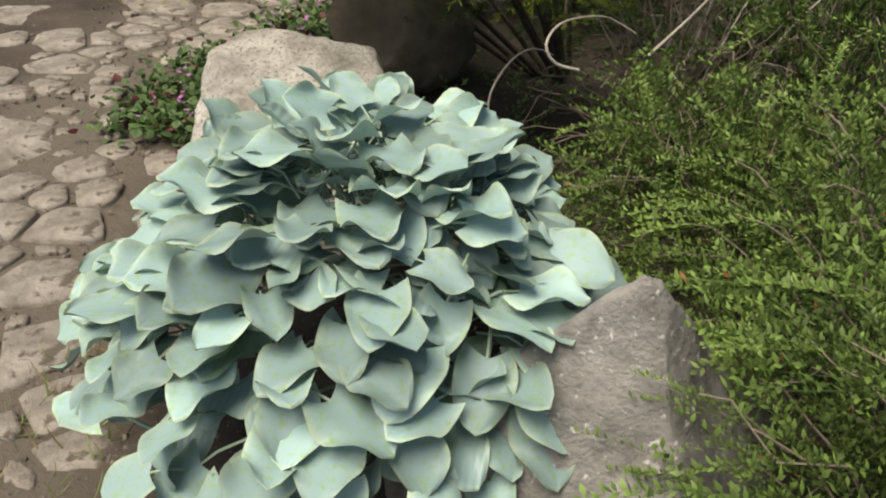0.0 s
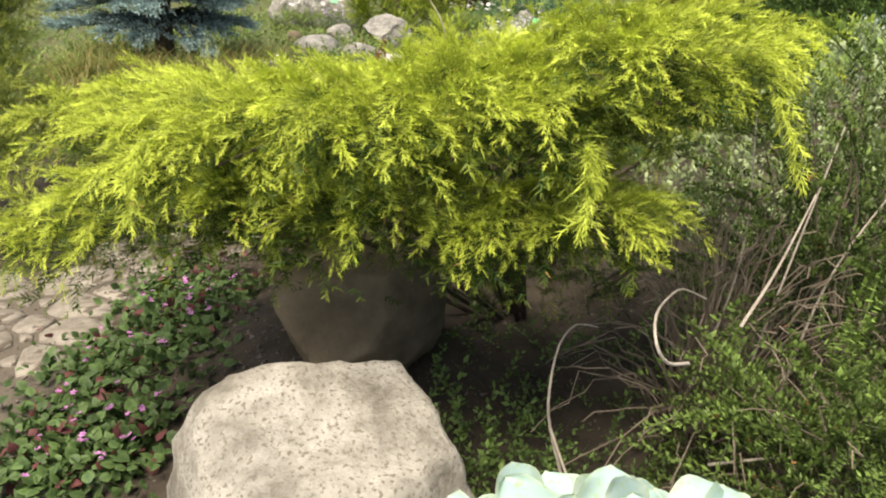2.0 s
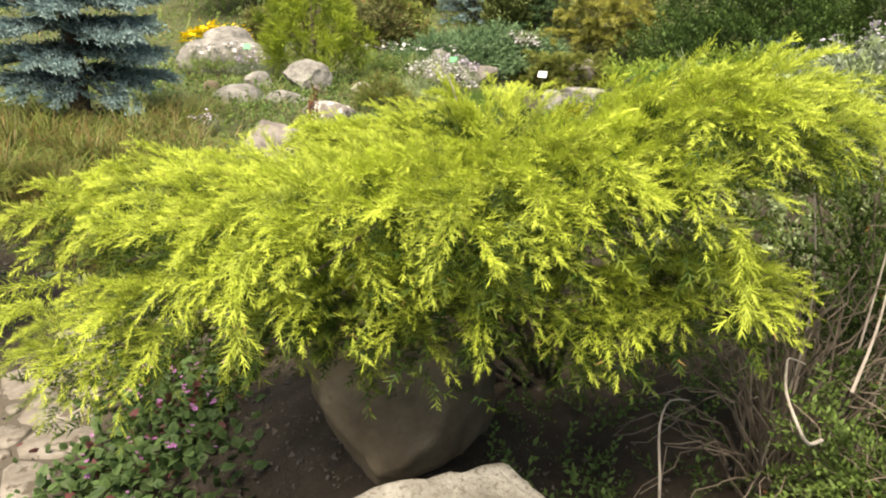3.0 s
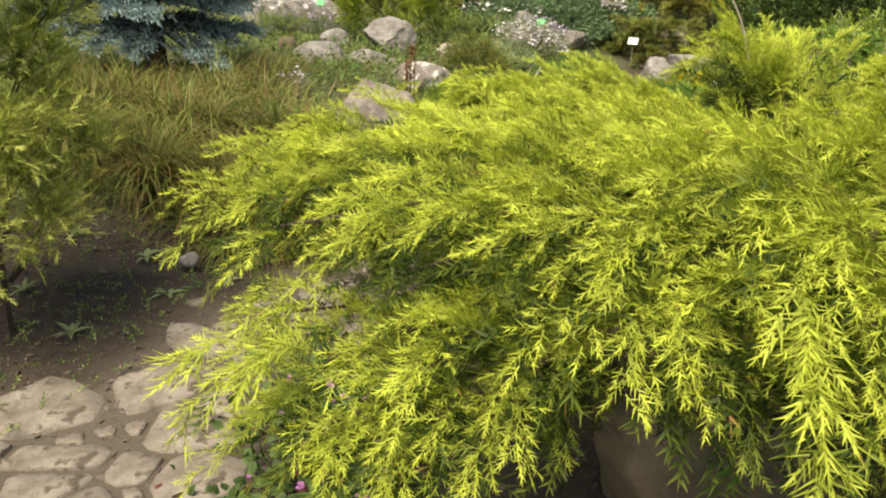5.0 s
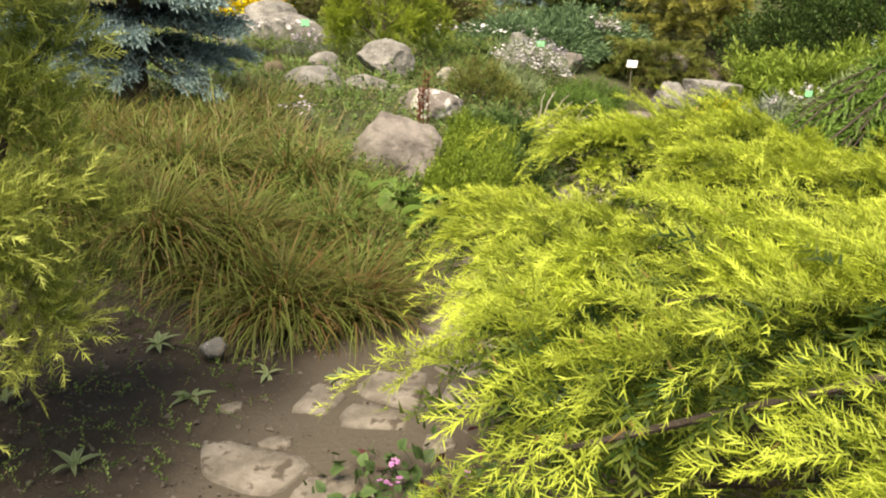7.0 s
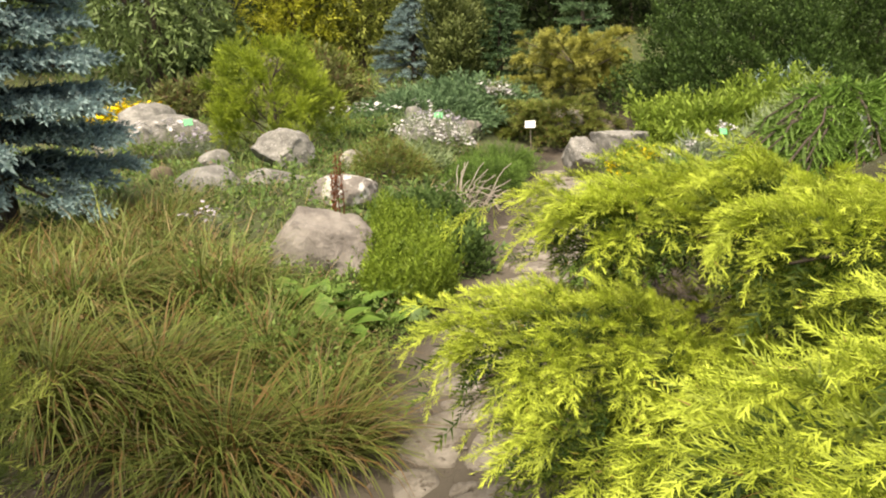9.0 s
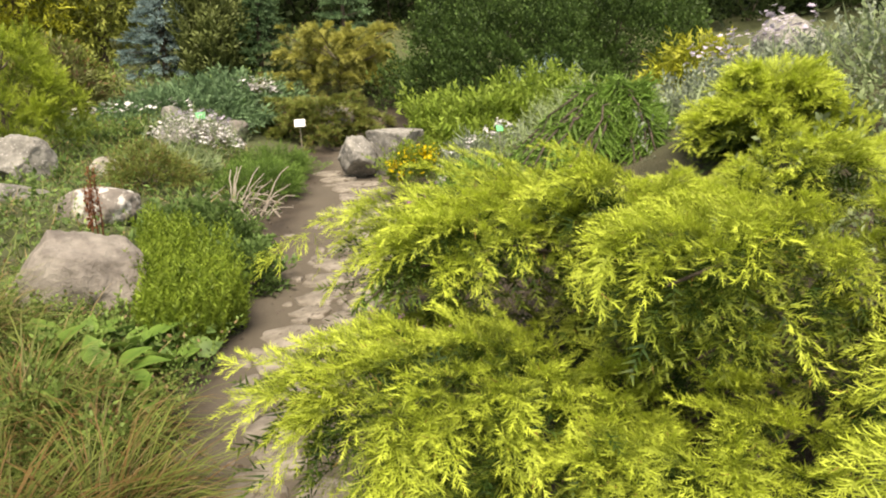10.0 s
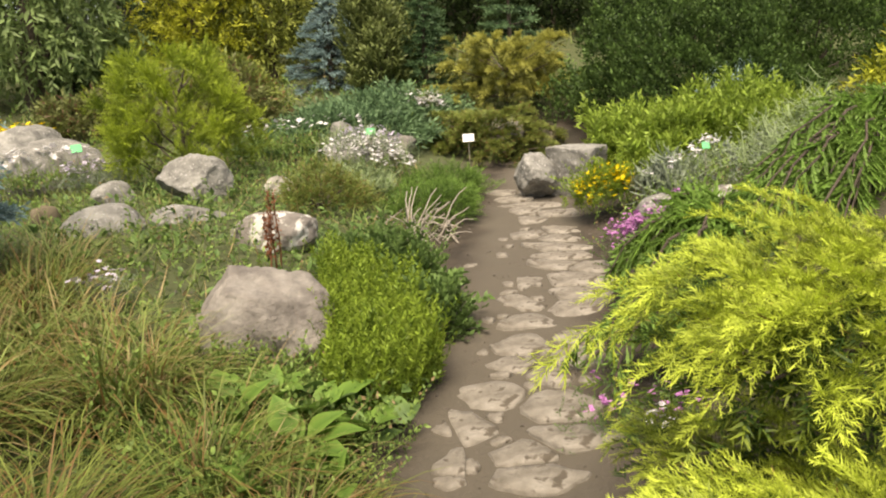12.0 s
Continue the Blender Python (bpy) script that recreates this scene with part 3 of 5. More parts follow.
# ---- golden juniper ----
def bough(root, tip, width, lift, n, size=0.07, droop=0.4, templates=None, tone=0.0):
    """Sprigs of one spreading bough: feathery plumes fan out along a bow from root to tip, arch over and hang at the rim."""
    templates = templates or SPRIG
    root, tip = np.asarray(root, float), np.asarray(tip, float)
    reach = np.linalg.norm(tip - root)
    ctrl = (root * 0.45 + tip * 0.55) + UP * lift
    flat = unit(np.array([(tip - root)[1], -(tip - root)[0], 0.0]))
    per = 22
    m = max(10, n // per)
    # where each plume springs from the bough, and which way it goes
    u = 0.14 + 0.72 * rng.random(m) ** 0.8
    s = np.clip(rng.normal(0, 0.46, m), -0.9, 0.9)
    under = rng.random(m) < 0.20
    P = root * ((1 - u) ** 2)[:, None] + ctrl * (2 * u * (1 - u))[:, None] + tip * (u ** 2)[:, None]
    tan = unit((ctrl - root) * (2 * (1 - u))[:, None] + (tip - ctrl) * (2 * u)[:, None])
    prof = np.sqrt(np.clip(1 - ((u - 0.46) / 0.56) ** 2, 0.05, 1))
    off = s * width * prof
    rim = np.clip(np.maximum((u - 0.62) / 0.3, (np.abs(s) - 0.40) / 0.4), 0, 1)
    P = P + flat * off[:, None] + UP * (0.035 * np.sin(s * 9 + u * 7 + rng.uniform(0, 6)) - droop * off ** 2 / max(width, 0.1) - 0.03 * rng.random(m))[:, None]
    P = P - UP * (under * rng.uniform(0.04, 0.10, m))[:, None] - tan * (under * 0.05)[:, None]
    out_dir = unit(tan * (0.45 + 0.6 * u)[:, None] + flat * (s * 1.5)[:, None] + rng.normal(0, 0.16, (m, 3)))
    ln = np.minimum(rng.uniform(0.10, 0.19, m), 0.45 * reach) * np.where(under, 0.85, 1.0)
    rise = np.where(under, 0.0, 0.50 - 0.30 * rim) + rng.normal(0, 0.13, m)
    fall = 0.22 + 0.42 * rim
    # plumes below the bough get a darker tint: its underside shade, painted in
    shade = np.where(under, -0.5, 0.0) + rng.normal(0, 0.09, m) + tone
    # sprigs along each plume, to both sides of it
    v = np.tile((np.arange(per) + 0.5) / per, m) * rng.uniform(0.92, 1.06, m * per)
    R = lambda x: np.repeat(x, per, axis=0)
    O, L = R(out_dir), R(ln)
    Q = R(P) + O * (v * L)[:, None] + UP * (L * (R(rise) * v - R(fall) * v ** 2.2))[:, None]
    T = unit(O + UP * (R(rise) - 2.2 * R(fall) * v ** 1.2)[:, None])
    side = unit(np.cross(T, UP)) * np.where(np.arange(m * per) % 2 == 0, 1, -1)[:, None]
    open_by = (0.95 - 0.70 * v) * rng.uniform(0.6, 1.3, m * per)
    D = T + side * open_by[:, None] + UP * (0.58 - 0.44 * v)[:, None] + rng.normal(0, 0.26, (m * per, 3))
    # tint rises along each plume; the recessed base carries painted shade
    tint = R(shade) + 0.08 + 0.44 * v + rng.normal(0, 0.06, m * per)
    sz = size * (1.15 - 0.40 * v) * rng.uniform(0.75, 1.2, m * per)
    out = many(templates, Q + side * (0.006 * rng.random(m * per))[:, None], D, UP + rng.normal(0, 0.45, (m * per, 3)), sz, tint)
    # older green sprigs in the bough's heart, tinted darker still as painted shade
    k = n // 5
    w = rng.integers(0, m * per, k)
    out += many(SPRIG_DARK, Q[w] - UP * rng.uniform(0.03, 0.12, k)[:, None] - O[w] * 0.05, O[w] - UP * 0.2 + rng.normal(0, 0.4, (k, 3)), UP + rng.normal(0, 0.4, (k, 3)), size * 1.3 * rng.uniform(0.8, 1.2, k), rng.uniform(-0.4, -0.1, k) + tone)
    return out


def strand(root, tip, n, size=0.085, tone=0.3):
    """A thin hanging branch end with sprays along it."""
    u = rng.random(n)
    root, tip = np.asarray(root, float), np.asarray(tip, float)
    P = root * (1 - u)[:, None] + tip * u[:, None] + UP * (0.12 * u * (1 - u))[:, None] * 4 * 0.3
    d = unit(tip - root) + rng.normal(0, 0.5, (n, 3)) - UP * 0.25 * u[:, None]
    return many(SPRIG, P, d, UP + rng.normal(0, 0.3, (n, 3)), size * 0.8 * rng.uniform(0.7, 1.2, n), tone)


def juniper(name, label, foot, boughs, material="golden", size=0.047, density=1.5, templates=None, stem=0.013, group="", droop=0.36):
    ob = thing(name, label, "juniper", foot, group)
    for root, tip, width, lift, n, *tone in boughs:
        k = max(30, int(n * density))
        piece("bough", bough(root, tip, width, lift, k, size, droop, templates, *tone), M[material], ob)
        mid = np.asarray(root) * 0.45 + np.asarray(tip) * 0.55 + UP * (lift * 0.45 - 0.07)
        line = [np.array(foot) + UP * -0.03, np.asarray(root) * 0.9 + np.array(foot) * 0.1 - UP * 0.05, mid, np.asarray(tip) * 0.85 + np.asarray(root) * 0.15 - UP * 0.03]
        piece("branch", [tube(line, [stem, stem * 0.8, stem * 0.5, stem * 0.25], 6)], M["bark"], ob)
    return ob


R1 = (-0.05, 3.3, 1.00)
near_boughs = [
    # upper storey, from the path round to the dry twigs
    (R1, (-1.50, 3.58, 0.99), 0.24, 0.26, 1500),
    ((-0.3, 3.6, 0.95), (-1.24, 3.86, 1.02), 0.24, 0.22, 1300),
    (R1, (-1.22, 3.12, 1.06), 0.22, 0.24, 1300),
    (R1, (-1.02, 2.74, 1.10), 0.20, 0.26, 1200),
    (R1, (-0.78, 2.52, 1.19), 0.19, 0.30, 1200),
    (R1, (-0.48, 2.34, 1.25), 0.20, 0.30, 1200),
    (R1, (-0.20, 2.26, 1.27), 0.20, 0.32, 1200),
    (R1, (0.08, 2.26, 1.27), 0.20, 0.36, 1200),
    ((0.1, 3.3, 1.0), (0.32, 2.30, 1.40), 0.20, 0.40, 1200),
    ((0.15, 3.3, 1.0), (0.54, 2.42, 1.34), 0.20, 0.46, 1200),
    ((0.2, 3.4, 1.0), (0.86, 2.72, 1.42), 0.26, 0.34, 900),
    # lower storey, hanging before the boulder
    # a negative last number lowers the tint: shade painted under the upper storey
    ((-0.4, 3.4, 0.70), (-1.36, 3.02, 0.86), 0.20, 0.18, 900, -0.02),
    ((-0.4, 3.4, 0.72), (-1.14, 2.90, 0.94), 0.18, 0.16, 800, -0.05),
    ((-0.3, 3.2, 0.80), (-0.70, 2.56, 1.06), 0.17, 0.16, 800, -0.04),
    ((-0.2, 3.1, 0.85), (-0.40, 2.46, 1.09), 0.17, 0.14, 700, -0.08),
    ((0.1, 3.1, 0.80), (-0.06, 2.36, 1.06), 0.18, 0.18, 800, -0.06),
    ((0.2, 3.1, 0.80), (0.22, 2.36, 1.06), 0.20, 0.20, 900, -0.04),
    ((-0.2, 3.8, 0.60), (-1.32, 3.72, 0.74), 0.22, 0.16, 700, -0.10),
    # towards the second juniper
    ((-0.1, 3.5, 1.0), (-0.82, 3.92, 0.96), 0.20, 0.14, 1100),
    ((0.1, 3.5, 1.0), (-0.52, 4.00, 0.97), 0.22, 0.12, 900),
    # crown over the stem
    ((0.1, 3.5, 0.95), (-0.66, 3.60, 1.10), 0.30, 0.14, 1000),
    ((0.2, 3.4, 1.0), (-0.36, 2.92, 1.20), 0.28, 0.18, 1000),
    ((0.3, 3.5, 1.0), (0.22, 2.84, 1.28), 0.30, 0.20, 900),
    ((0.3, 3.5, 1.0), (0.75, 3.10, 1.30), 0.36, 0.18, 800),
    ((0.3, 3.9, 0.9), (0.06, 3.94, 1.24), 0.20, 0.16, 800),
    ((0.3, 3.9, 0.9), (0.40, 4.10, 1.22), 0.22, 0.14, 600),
    # low boughs added to stop light from behind, tinted dark as painted shade
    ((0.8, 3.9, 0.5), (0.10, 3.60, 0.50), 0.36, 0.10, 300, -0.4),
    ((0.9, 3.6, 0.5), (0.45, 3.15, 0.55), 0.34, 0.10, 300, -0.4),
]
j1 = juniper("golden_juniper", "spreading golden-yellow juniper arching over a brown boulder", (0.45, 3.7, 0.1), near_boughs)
for a, b, k in (((-0.80, 2.62, 1.20), (-0.84, 2.50, 1.06), 44), ((-1.22, 3.02, 0.98), (-1.40, 2.98, 0.90), 30), ((-1.2, 3.1, 1.0), (-1.40, 3.06, 0.93), 26),
                ((0.08, 2.34, 1.26), (0.06, 2.24, 1.12), 36), ((0.54, 2.44, 1.34), (0.56, 2.34, 1.2), 36)):
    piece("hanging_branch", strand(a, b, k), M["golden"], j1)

piece("dead_twig", [tube(curve([(0.12, 3.9, 1.2), (0.08, 3.93, 1.34), (0.02, 3.95, 1.43)], 8), np.linspace(0.004, 0.0015, 8), 5)], M["twigpale"], j1, "bleached dead twig")

# negative last numbers darken lower and filler boughs, shade put into the tint
mid_boughs = [
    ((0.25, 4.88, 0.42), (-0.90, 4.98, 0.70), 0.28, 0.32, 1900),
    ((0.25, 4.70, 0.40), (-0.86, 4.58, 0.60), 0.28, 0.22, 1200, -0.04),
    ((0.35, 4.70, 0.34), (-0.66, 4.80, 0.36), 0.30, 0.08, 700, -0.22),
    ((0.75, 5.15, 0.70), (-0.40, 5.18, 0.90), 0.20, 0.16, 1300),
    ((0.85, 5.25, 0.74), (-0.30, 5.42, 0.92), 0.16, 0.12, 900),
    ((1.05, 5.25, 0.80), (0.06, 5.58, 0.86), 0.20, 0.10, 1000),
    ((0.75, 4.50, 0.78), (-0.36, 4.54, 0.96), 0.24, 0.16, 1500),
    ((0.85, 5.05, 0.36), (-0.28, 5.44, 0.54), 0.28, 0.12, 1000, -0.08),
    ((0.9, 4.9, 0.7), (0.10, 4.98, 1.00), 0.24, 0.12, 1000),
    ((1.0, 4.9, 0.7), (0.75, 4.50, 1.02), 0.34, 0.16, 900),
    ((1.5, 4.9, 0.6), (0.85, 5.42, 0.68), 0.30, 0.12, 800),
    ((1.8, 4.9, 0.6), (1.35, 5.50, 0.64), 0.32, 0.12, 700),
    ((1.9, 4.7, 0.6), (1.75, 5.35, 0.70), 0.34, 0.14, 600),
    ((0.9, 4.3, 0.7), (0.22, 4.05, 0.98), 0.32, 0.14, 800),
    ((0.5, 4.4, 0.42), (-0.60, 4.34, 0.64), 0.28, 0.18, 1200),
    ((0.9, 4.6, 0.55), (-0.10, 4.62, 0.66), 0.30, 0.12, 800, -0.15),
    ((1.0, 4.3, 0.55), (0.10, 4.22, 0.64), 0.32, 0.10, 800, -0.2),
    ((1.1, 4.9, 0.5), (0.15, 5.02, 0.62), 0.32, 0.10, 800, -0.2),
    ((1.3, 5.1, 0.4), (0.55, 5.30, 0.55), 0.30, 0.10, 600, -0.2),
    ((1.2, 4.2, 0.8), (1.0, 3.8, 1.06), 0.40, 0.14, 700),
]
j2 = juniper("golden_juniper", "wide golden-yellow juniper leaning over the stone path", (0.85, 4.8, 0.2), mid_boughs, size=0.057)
for a, b, k in (((-0.28, 4.6, 0.97), (-0.40, 4.56, 0.93), 20), ((-0.36, 5.4, 0.92), (-0.52, 5.42, 0.86), 20)):
    piece("hanging_branch", strand(a, b, k), M["golden"], j2)


def tiered(name, label, at, radius, tall, tiers, per, material, size, n, templates=None, group="", taper=0.6, lift=0.12, slim=0.42):
    """A juniper of flat boughs in storeys, wider below."""
    foot = on_ground(*at)
    out = []
    for t in range(tiers):
        f = t / max(1, tiers - 1)
        for k in range(per):
            a = k * 2 * math.pi / per + t * 1.3 + rng.normal(0, 0.25)
            r = radius * (1 - taper * f) * rng.uniform(0.75, 1.1)
            z = tall * (0.3 + 0.62 * f) * rng.uniform(0.92, 1.06)
            tip = foot + np.array([math.cos(a) * r, math.sin(a) * r, z])
            out.append((tuple(foot + UP * z * 0.6), tuple(tip), r * slim, lift * tall, n))
    return juniper(name, label, tuple(foot), out, material, size, 1.0, templates, 0.016, group)


tiered("golden_juniper", "mounded golden juniper on the slope", (2.48, 5.33), 0.50, 0.36, 3, 6, "golden", 0.075, 460)

# ---- hosta ----
def hosta_leaf_mesh(seed):
    """Broad heart-shaped leaf one unit long: cupped, wavy at its rim, its tip turned down."""
    r = np.random.default_rng(seed)
    nu, nv = 12, 10
    wide, cup, wav, ph, curl = r.uniform(0.80, 1.02), r.uniform(0.02, 0.30), r.uniform(0.07, 0.19), r.uniform(0, 6), r.uniform(-0.06, 0.18)
    twist = r.normal(0, 0.12)
    V, A = [], []
    for i in range(nu + 1):
        u = i / nu
        w = wide / 2 * (max(0.0, math.sin(math.pi * min(1, 0.20 + 0.80 * u))) ** 0.54) * (1.0 - 0.20 * u ** 3)
        w = w if i < nu else 0.004
        for j in range(nv + 1):
            s = j / nv * 2 - 1
            x = s * w
            y = u - 0.2 * (abs(s) ** 1.5) * (1 - u) ** 2
            z = cup * w * abs(s) ** 1.5 - curl * u ** 2.4 + wav * math.sin(ph + 8 * u + 1.5 * s * math.copysign(1, s + 0.01)) * abs(s) ** 2.5 * (0.4 + w) + 0.012 * math.cos(15 * s) * (1 - abs(s)) + twist * x * u
            V.append((x, y, z))
            A.append(0.6 if abs(s) > 0.95 else (0.6 if u > 0.95 else 0.05 + 0.14 * abs(s)))
    F = [(i * (nv + 1) + j, i * (nv + 1) + j + 1, (i + 1) * (nv + 1) + j + 1, (i + 1) * (nv + 1) + j) for i in range(nu) for j in range(nv)]
    stalk = tube([(0, 0.02, 0), (0, -0.3, -0.06), (0, -0.8, -0.5)], [0.022, 0.026, 0.03], 5, 0.5)
    return joined([(np.array(V), np.array(F), np.array(A)), stalk])


LEAF_SHAPES = [hosta_leaf_mesh(s) for s in range(14)]
LEAF_MESHES = [build("leaf", *s[:2], M["hosta"], s[2], True) for s in LEAF_SHAPES]


def hosta(name, label, foot, radius, top, count, seed, under=0):
    """A dome of overlapping leaves on stalks, steeper towards its skirt."""
    ob = thing(name, label, "hosta", foot)
    r = np.random.default_rng(seed)
    rest = []
    for k in range(count + under):
        inner = k >= count
        q = ((k - count + 0.6) / under) ** 0.5 if inner else ((k + 0.6) / count) ** 0.52
        a = k * 2.399963 + r.normal(0, 0.2)
        rad = radius * q * 0.88 * (0.86 if inner else r.uniform(0.94, 1.05))
        z = top * (1 - 0.62 * q ** 2.4) * r.uniform(0.92, 1.05) - (0.07 if inner else 0.02)
        size = r.uniform(0.082, 0.135) * (0.92 + 0.14 * q)
        out = a + r.normal(0, 0.45)
        pitch = 30 - 58 * q ** 1.1 + r.normal(0, 17)
        m = pose(rad * math.cos(a), rad * math.sin(a), z, 0, 0, math.degrees(out) - 90) @ pose(0, 0, 0, pitch, r.normal(0, 13), 0) @ Matrix.Diagonal((size * 1.02, size, size, 1))
        if inner:
            v, f, t = LEAF_SHAPES[int(r.integers(0, 14))]
            rest.append((v @ np.array(m.to_3x3()).T + np.array(m.translation) + np.array(foot), f, t))
            continue
        leaf = new("leaf", LEAF_MESHES[int(r.integers(0, 14))])
        leaf.parent = ob
        leaf.matrix_basis = m
    if rest:
        tagged(piece("inner_foliage", rest, M["hosta"], ob, smooth_faces=True), kind="stuff")
    return ob


hosta("hosta", "large blue-grey hosta with broad wavy leaves on soil", (-0.07, 1.54, 0.10), 0.62, 0.78, 270, 3, 180)
hosta("hosta", "second blue-grey hosta beside the trailing shrub", (0.98, 0.72, 0.12), 0.30, 0.42, 22, 5)


# ---- shrubs of arching twigs ----
def twig_shrub(name, label, foot, tips, material, twigs, size, templates=None, stem_mat="twig", group="", category="shrub"):
    """Arching stems from one foot, leafy twigs along each."""
    ob = thing(name, label, category, foot, group)
    foot, leaves = np.asarray(foot, float), []
    for tip, sag in tips:
        line = bent(foot + np.array([rng.normal(0, 0.05), rng.normal(0, 0.05), -0.02]), tip, sag, 10, 0.012)
        piece("stem", [tube(line, np.linspace(0.0045, 0.0015, 10), 5)], M[stem_mat], ob)
        if twigs:
            i = rng.uniform(2.2, 8.9, twigs)
            lo = i.astype(int)
            P = line[lo] + (line[np.minimum(lo + 1, 9)] - line[lo]) * (i - lo)[:, None] + rng.normal(0, 0.010, (twigs, 3))
            d = unit(line[np.minimum(lo + 1, 9)] - line[lo]) * 1.0 + rng.normal(0, 0.36, (twigs, 3)) * np.array([1, 1, 0.5]) - UP * 0.06
            # twigs nearer the foot are tinted darker, painting shade inside the shrub
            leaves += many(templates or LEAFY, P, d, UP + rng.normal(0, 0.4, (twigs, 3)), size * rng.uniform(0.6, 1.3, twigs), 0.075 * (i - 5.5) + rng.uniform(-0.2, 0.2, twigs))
    if leaves:
        tagged(piece("foliage", leaves, M[material], ob), kind="stuff")
    return ob


def fan_tips(centre, radii, n, seed):
    """Ends of stems over a dome."""
    r = np.random.default_rng(seed)
    out = []
    for k in range(n):
        a, q = k * 2.4 + r.normal(0, 0.2), math.sqrt((k + 0.5) / n)
        p = np.array(centre) + np.array([radii[0] * q * math.cos(a), radii[1] * q * math.sin(a), radii[2] * (1 - q ** 2.2) * r.uniform(0.75, 1.1)])
        out.append((p, r.uniform(0.1, 0.25)))
    return out


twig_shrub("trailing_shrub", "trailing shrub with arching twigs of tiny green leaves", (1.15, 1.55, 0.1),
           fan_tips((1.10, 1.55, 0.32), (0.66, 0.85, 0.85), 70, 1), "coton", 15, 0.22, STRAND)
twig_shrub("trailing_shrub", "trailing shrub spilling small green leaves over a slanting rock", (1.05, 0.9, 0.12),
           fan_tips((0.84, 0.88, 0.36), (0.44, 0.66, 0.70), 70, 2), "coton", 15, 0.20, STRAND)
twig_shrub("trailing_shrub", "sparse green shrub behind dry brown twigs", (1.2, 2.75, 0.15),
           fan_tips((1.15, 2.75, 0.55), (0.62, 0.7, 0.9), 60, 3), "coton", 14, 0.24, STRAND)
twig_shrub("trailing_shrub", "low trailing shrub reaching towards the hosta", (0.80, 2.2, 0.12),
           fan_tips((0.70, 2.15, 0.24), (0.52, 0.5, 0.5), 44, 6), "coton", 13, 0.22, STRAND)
dry = twig_shrub("dry_shrub", "tangle of bare brown dead twigs", (0.72, 2.75, 0.15), fan_tips((0.72, 2.65, 0.25), (0.6, 0.55, 0.8), 130, 4), "twig", 0, 0.1)
for pts in ([(0.17, 2.45, 0.30), (0.13, 2.50, 0.46), (0.123, 2.515, 0.567), (0.17, 2.60, 0.645), (0.235, 2.655, 0.675), (0.30, 2.66, 0.66)],
            [(0.36, 2.29, 0.755), (0.295, 2.265, 0.775), (0.263, 2.268, 0.82), (0.29, 2.34, 0.855), (0.36, 2.42, 0.86), (0.435, 2.49, 0.845), (0.52, 2.52, 0.80)],
            [(0.55, 2.40, 0.78), (0.66, 2.46, 0.90), (0.80, 2.56, 1.06)], [(0.13, 2.50, 0.46), (0.17, 2.42, 0.34), (0.24, 2.36, 0.2)], [(0.5, 2.35, 0.42), (0.72, 2.3, 0.46), (0.9, 2.3, 0.42)],
            [(0.7, 2.6, 0.3), (0.78, 2.6, 0.75), (0.95, 2.7, 1.2)], [(0.6, 2.7, 0.3), (0.75, 2.75, 0.8), (0.8, 2.9, 1.3)], [(0.85, 2.6, 0.4), (0.95, 2.62, 0.8), (1.2, 2.7, 1.1)]):
    line = curve(pts)
    piece("pale_branch", [tube(line, np.linspace(0.0046, 0.0022, len(line)), 6)], M["twigpale"], dry, "bleached bare branch")
low = rng.uniform((0.1, 1.9), (0.75, 2.75), (90, 2))
ob = thing("ground_cover", "low green seedlings on dark soil", "plant", on_ground(0.4, 2.3))
tagged(ob, kind="stuff")
piece("foliage", many(LEAFY, [on_ground(x, y, 0.02) for x, y in low], rng.normal(0, 0.6, (90, 3)) + UP * 0.6, UP + rng.normal(0, 0.3, (90, 3)), rng.uniform(0.08, 0.16, 90)), M["weed"], ob)


# ---- grasses ----
def grass_clump(label, at, n, length, spread_r, material="sedge", group="sedge clumps", category="grass", name="sedge_clump", lean=1.1):
    at = on_ground(*at) - UP * 0.01
    ob = thing(name, label, category, at, group)
    a = rng.uniform(0, 2 * math.pi, n)
    q = rng.random(n) ** 0.6
    P = at + np.stack([np.cos(a) * q * spread_r, np.sin(a) * q * spread_r, 0 * a], axis=1)
    h = np.stack([np.cos(a), np.sin(a), 0 * a], axis=1) + rng.normal(0, 0.6, (n, 3)) * np.array([1, 1, 0])
    up = UP + unit(h) * (lean * q * rng.uniform(0.3, 1.1, n))[:, None]
    side = unit(np.cross(unit(h), UP))
    fwd = unit(np.cross(unit(up), side))
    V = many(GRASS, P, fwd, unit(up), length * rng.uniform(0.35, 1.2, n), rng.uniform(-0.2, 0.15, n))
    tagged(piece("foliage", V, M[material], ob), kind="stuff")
    k = max(12, n // 9)
    w = rng.choice(n, k, replace=False)
    tagged(piece("dry_growth", many(GRASS, P[w], fwd[w], unit(up[w] + fwd[w] * 0.9), length * rng.uniform(0.5, 0.95, k), 0.5), M["straw"], ob, "dead straw-coloured blades"), kind="stuff")
    return ob


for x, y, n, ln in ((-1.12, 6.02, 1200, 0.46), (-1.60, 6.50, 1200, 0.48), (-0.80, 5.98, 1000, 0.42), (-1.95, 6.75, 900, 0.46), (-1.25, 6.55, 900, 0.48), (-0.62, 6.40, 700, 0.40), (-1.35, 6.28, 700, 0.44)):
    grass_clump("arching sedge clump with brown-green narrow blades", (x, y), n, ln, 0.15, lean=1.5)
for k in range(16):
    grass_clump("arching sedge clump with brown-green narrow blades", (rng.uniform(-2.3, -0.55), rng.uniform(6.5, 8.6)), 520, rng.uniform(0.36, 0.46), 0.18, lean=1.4)
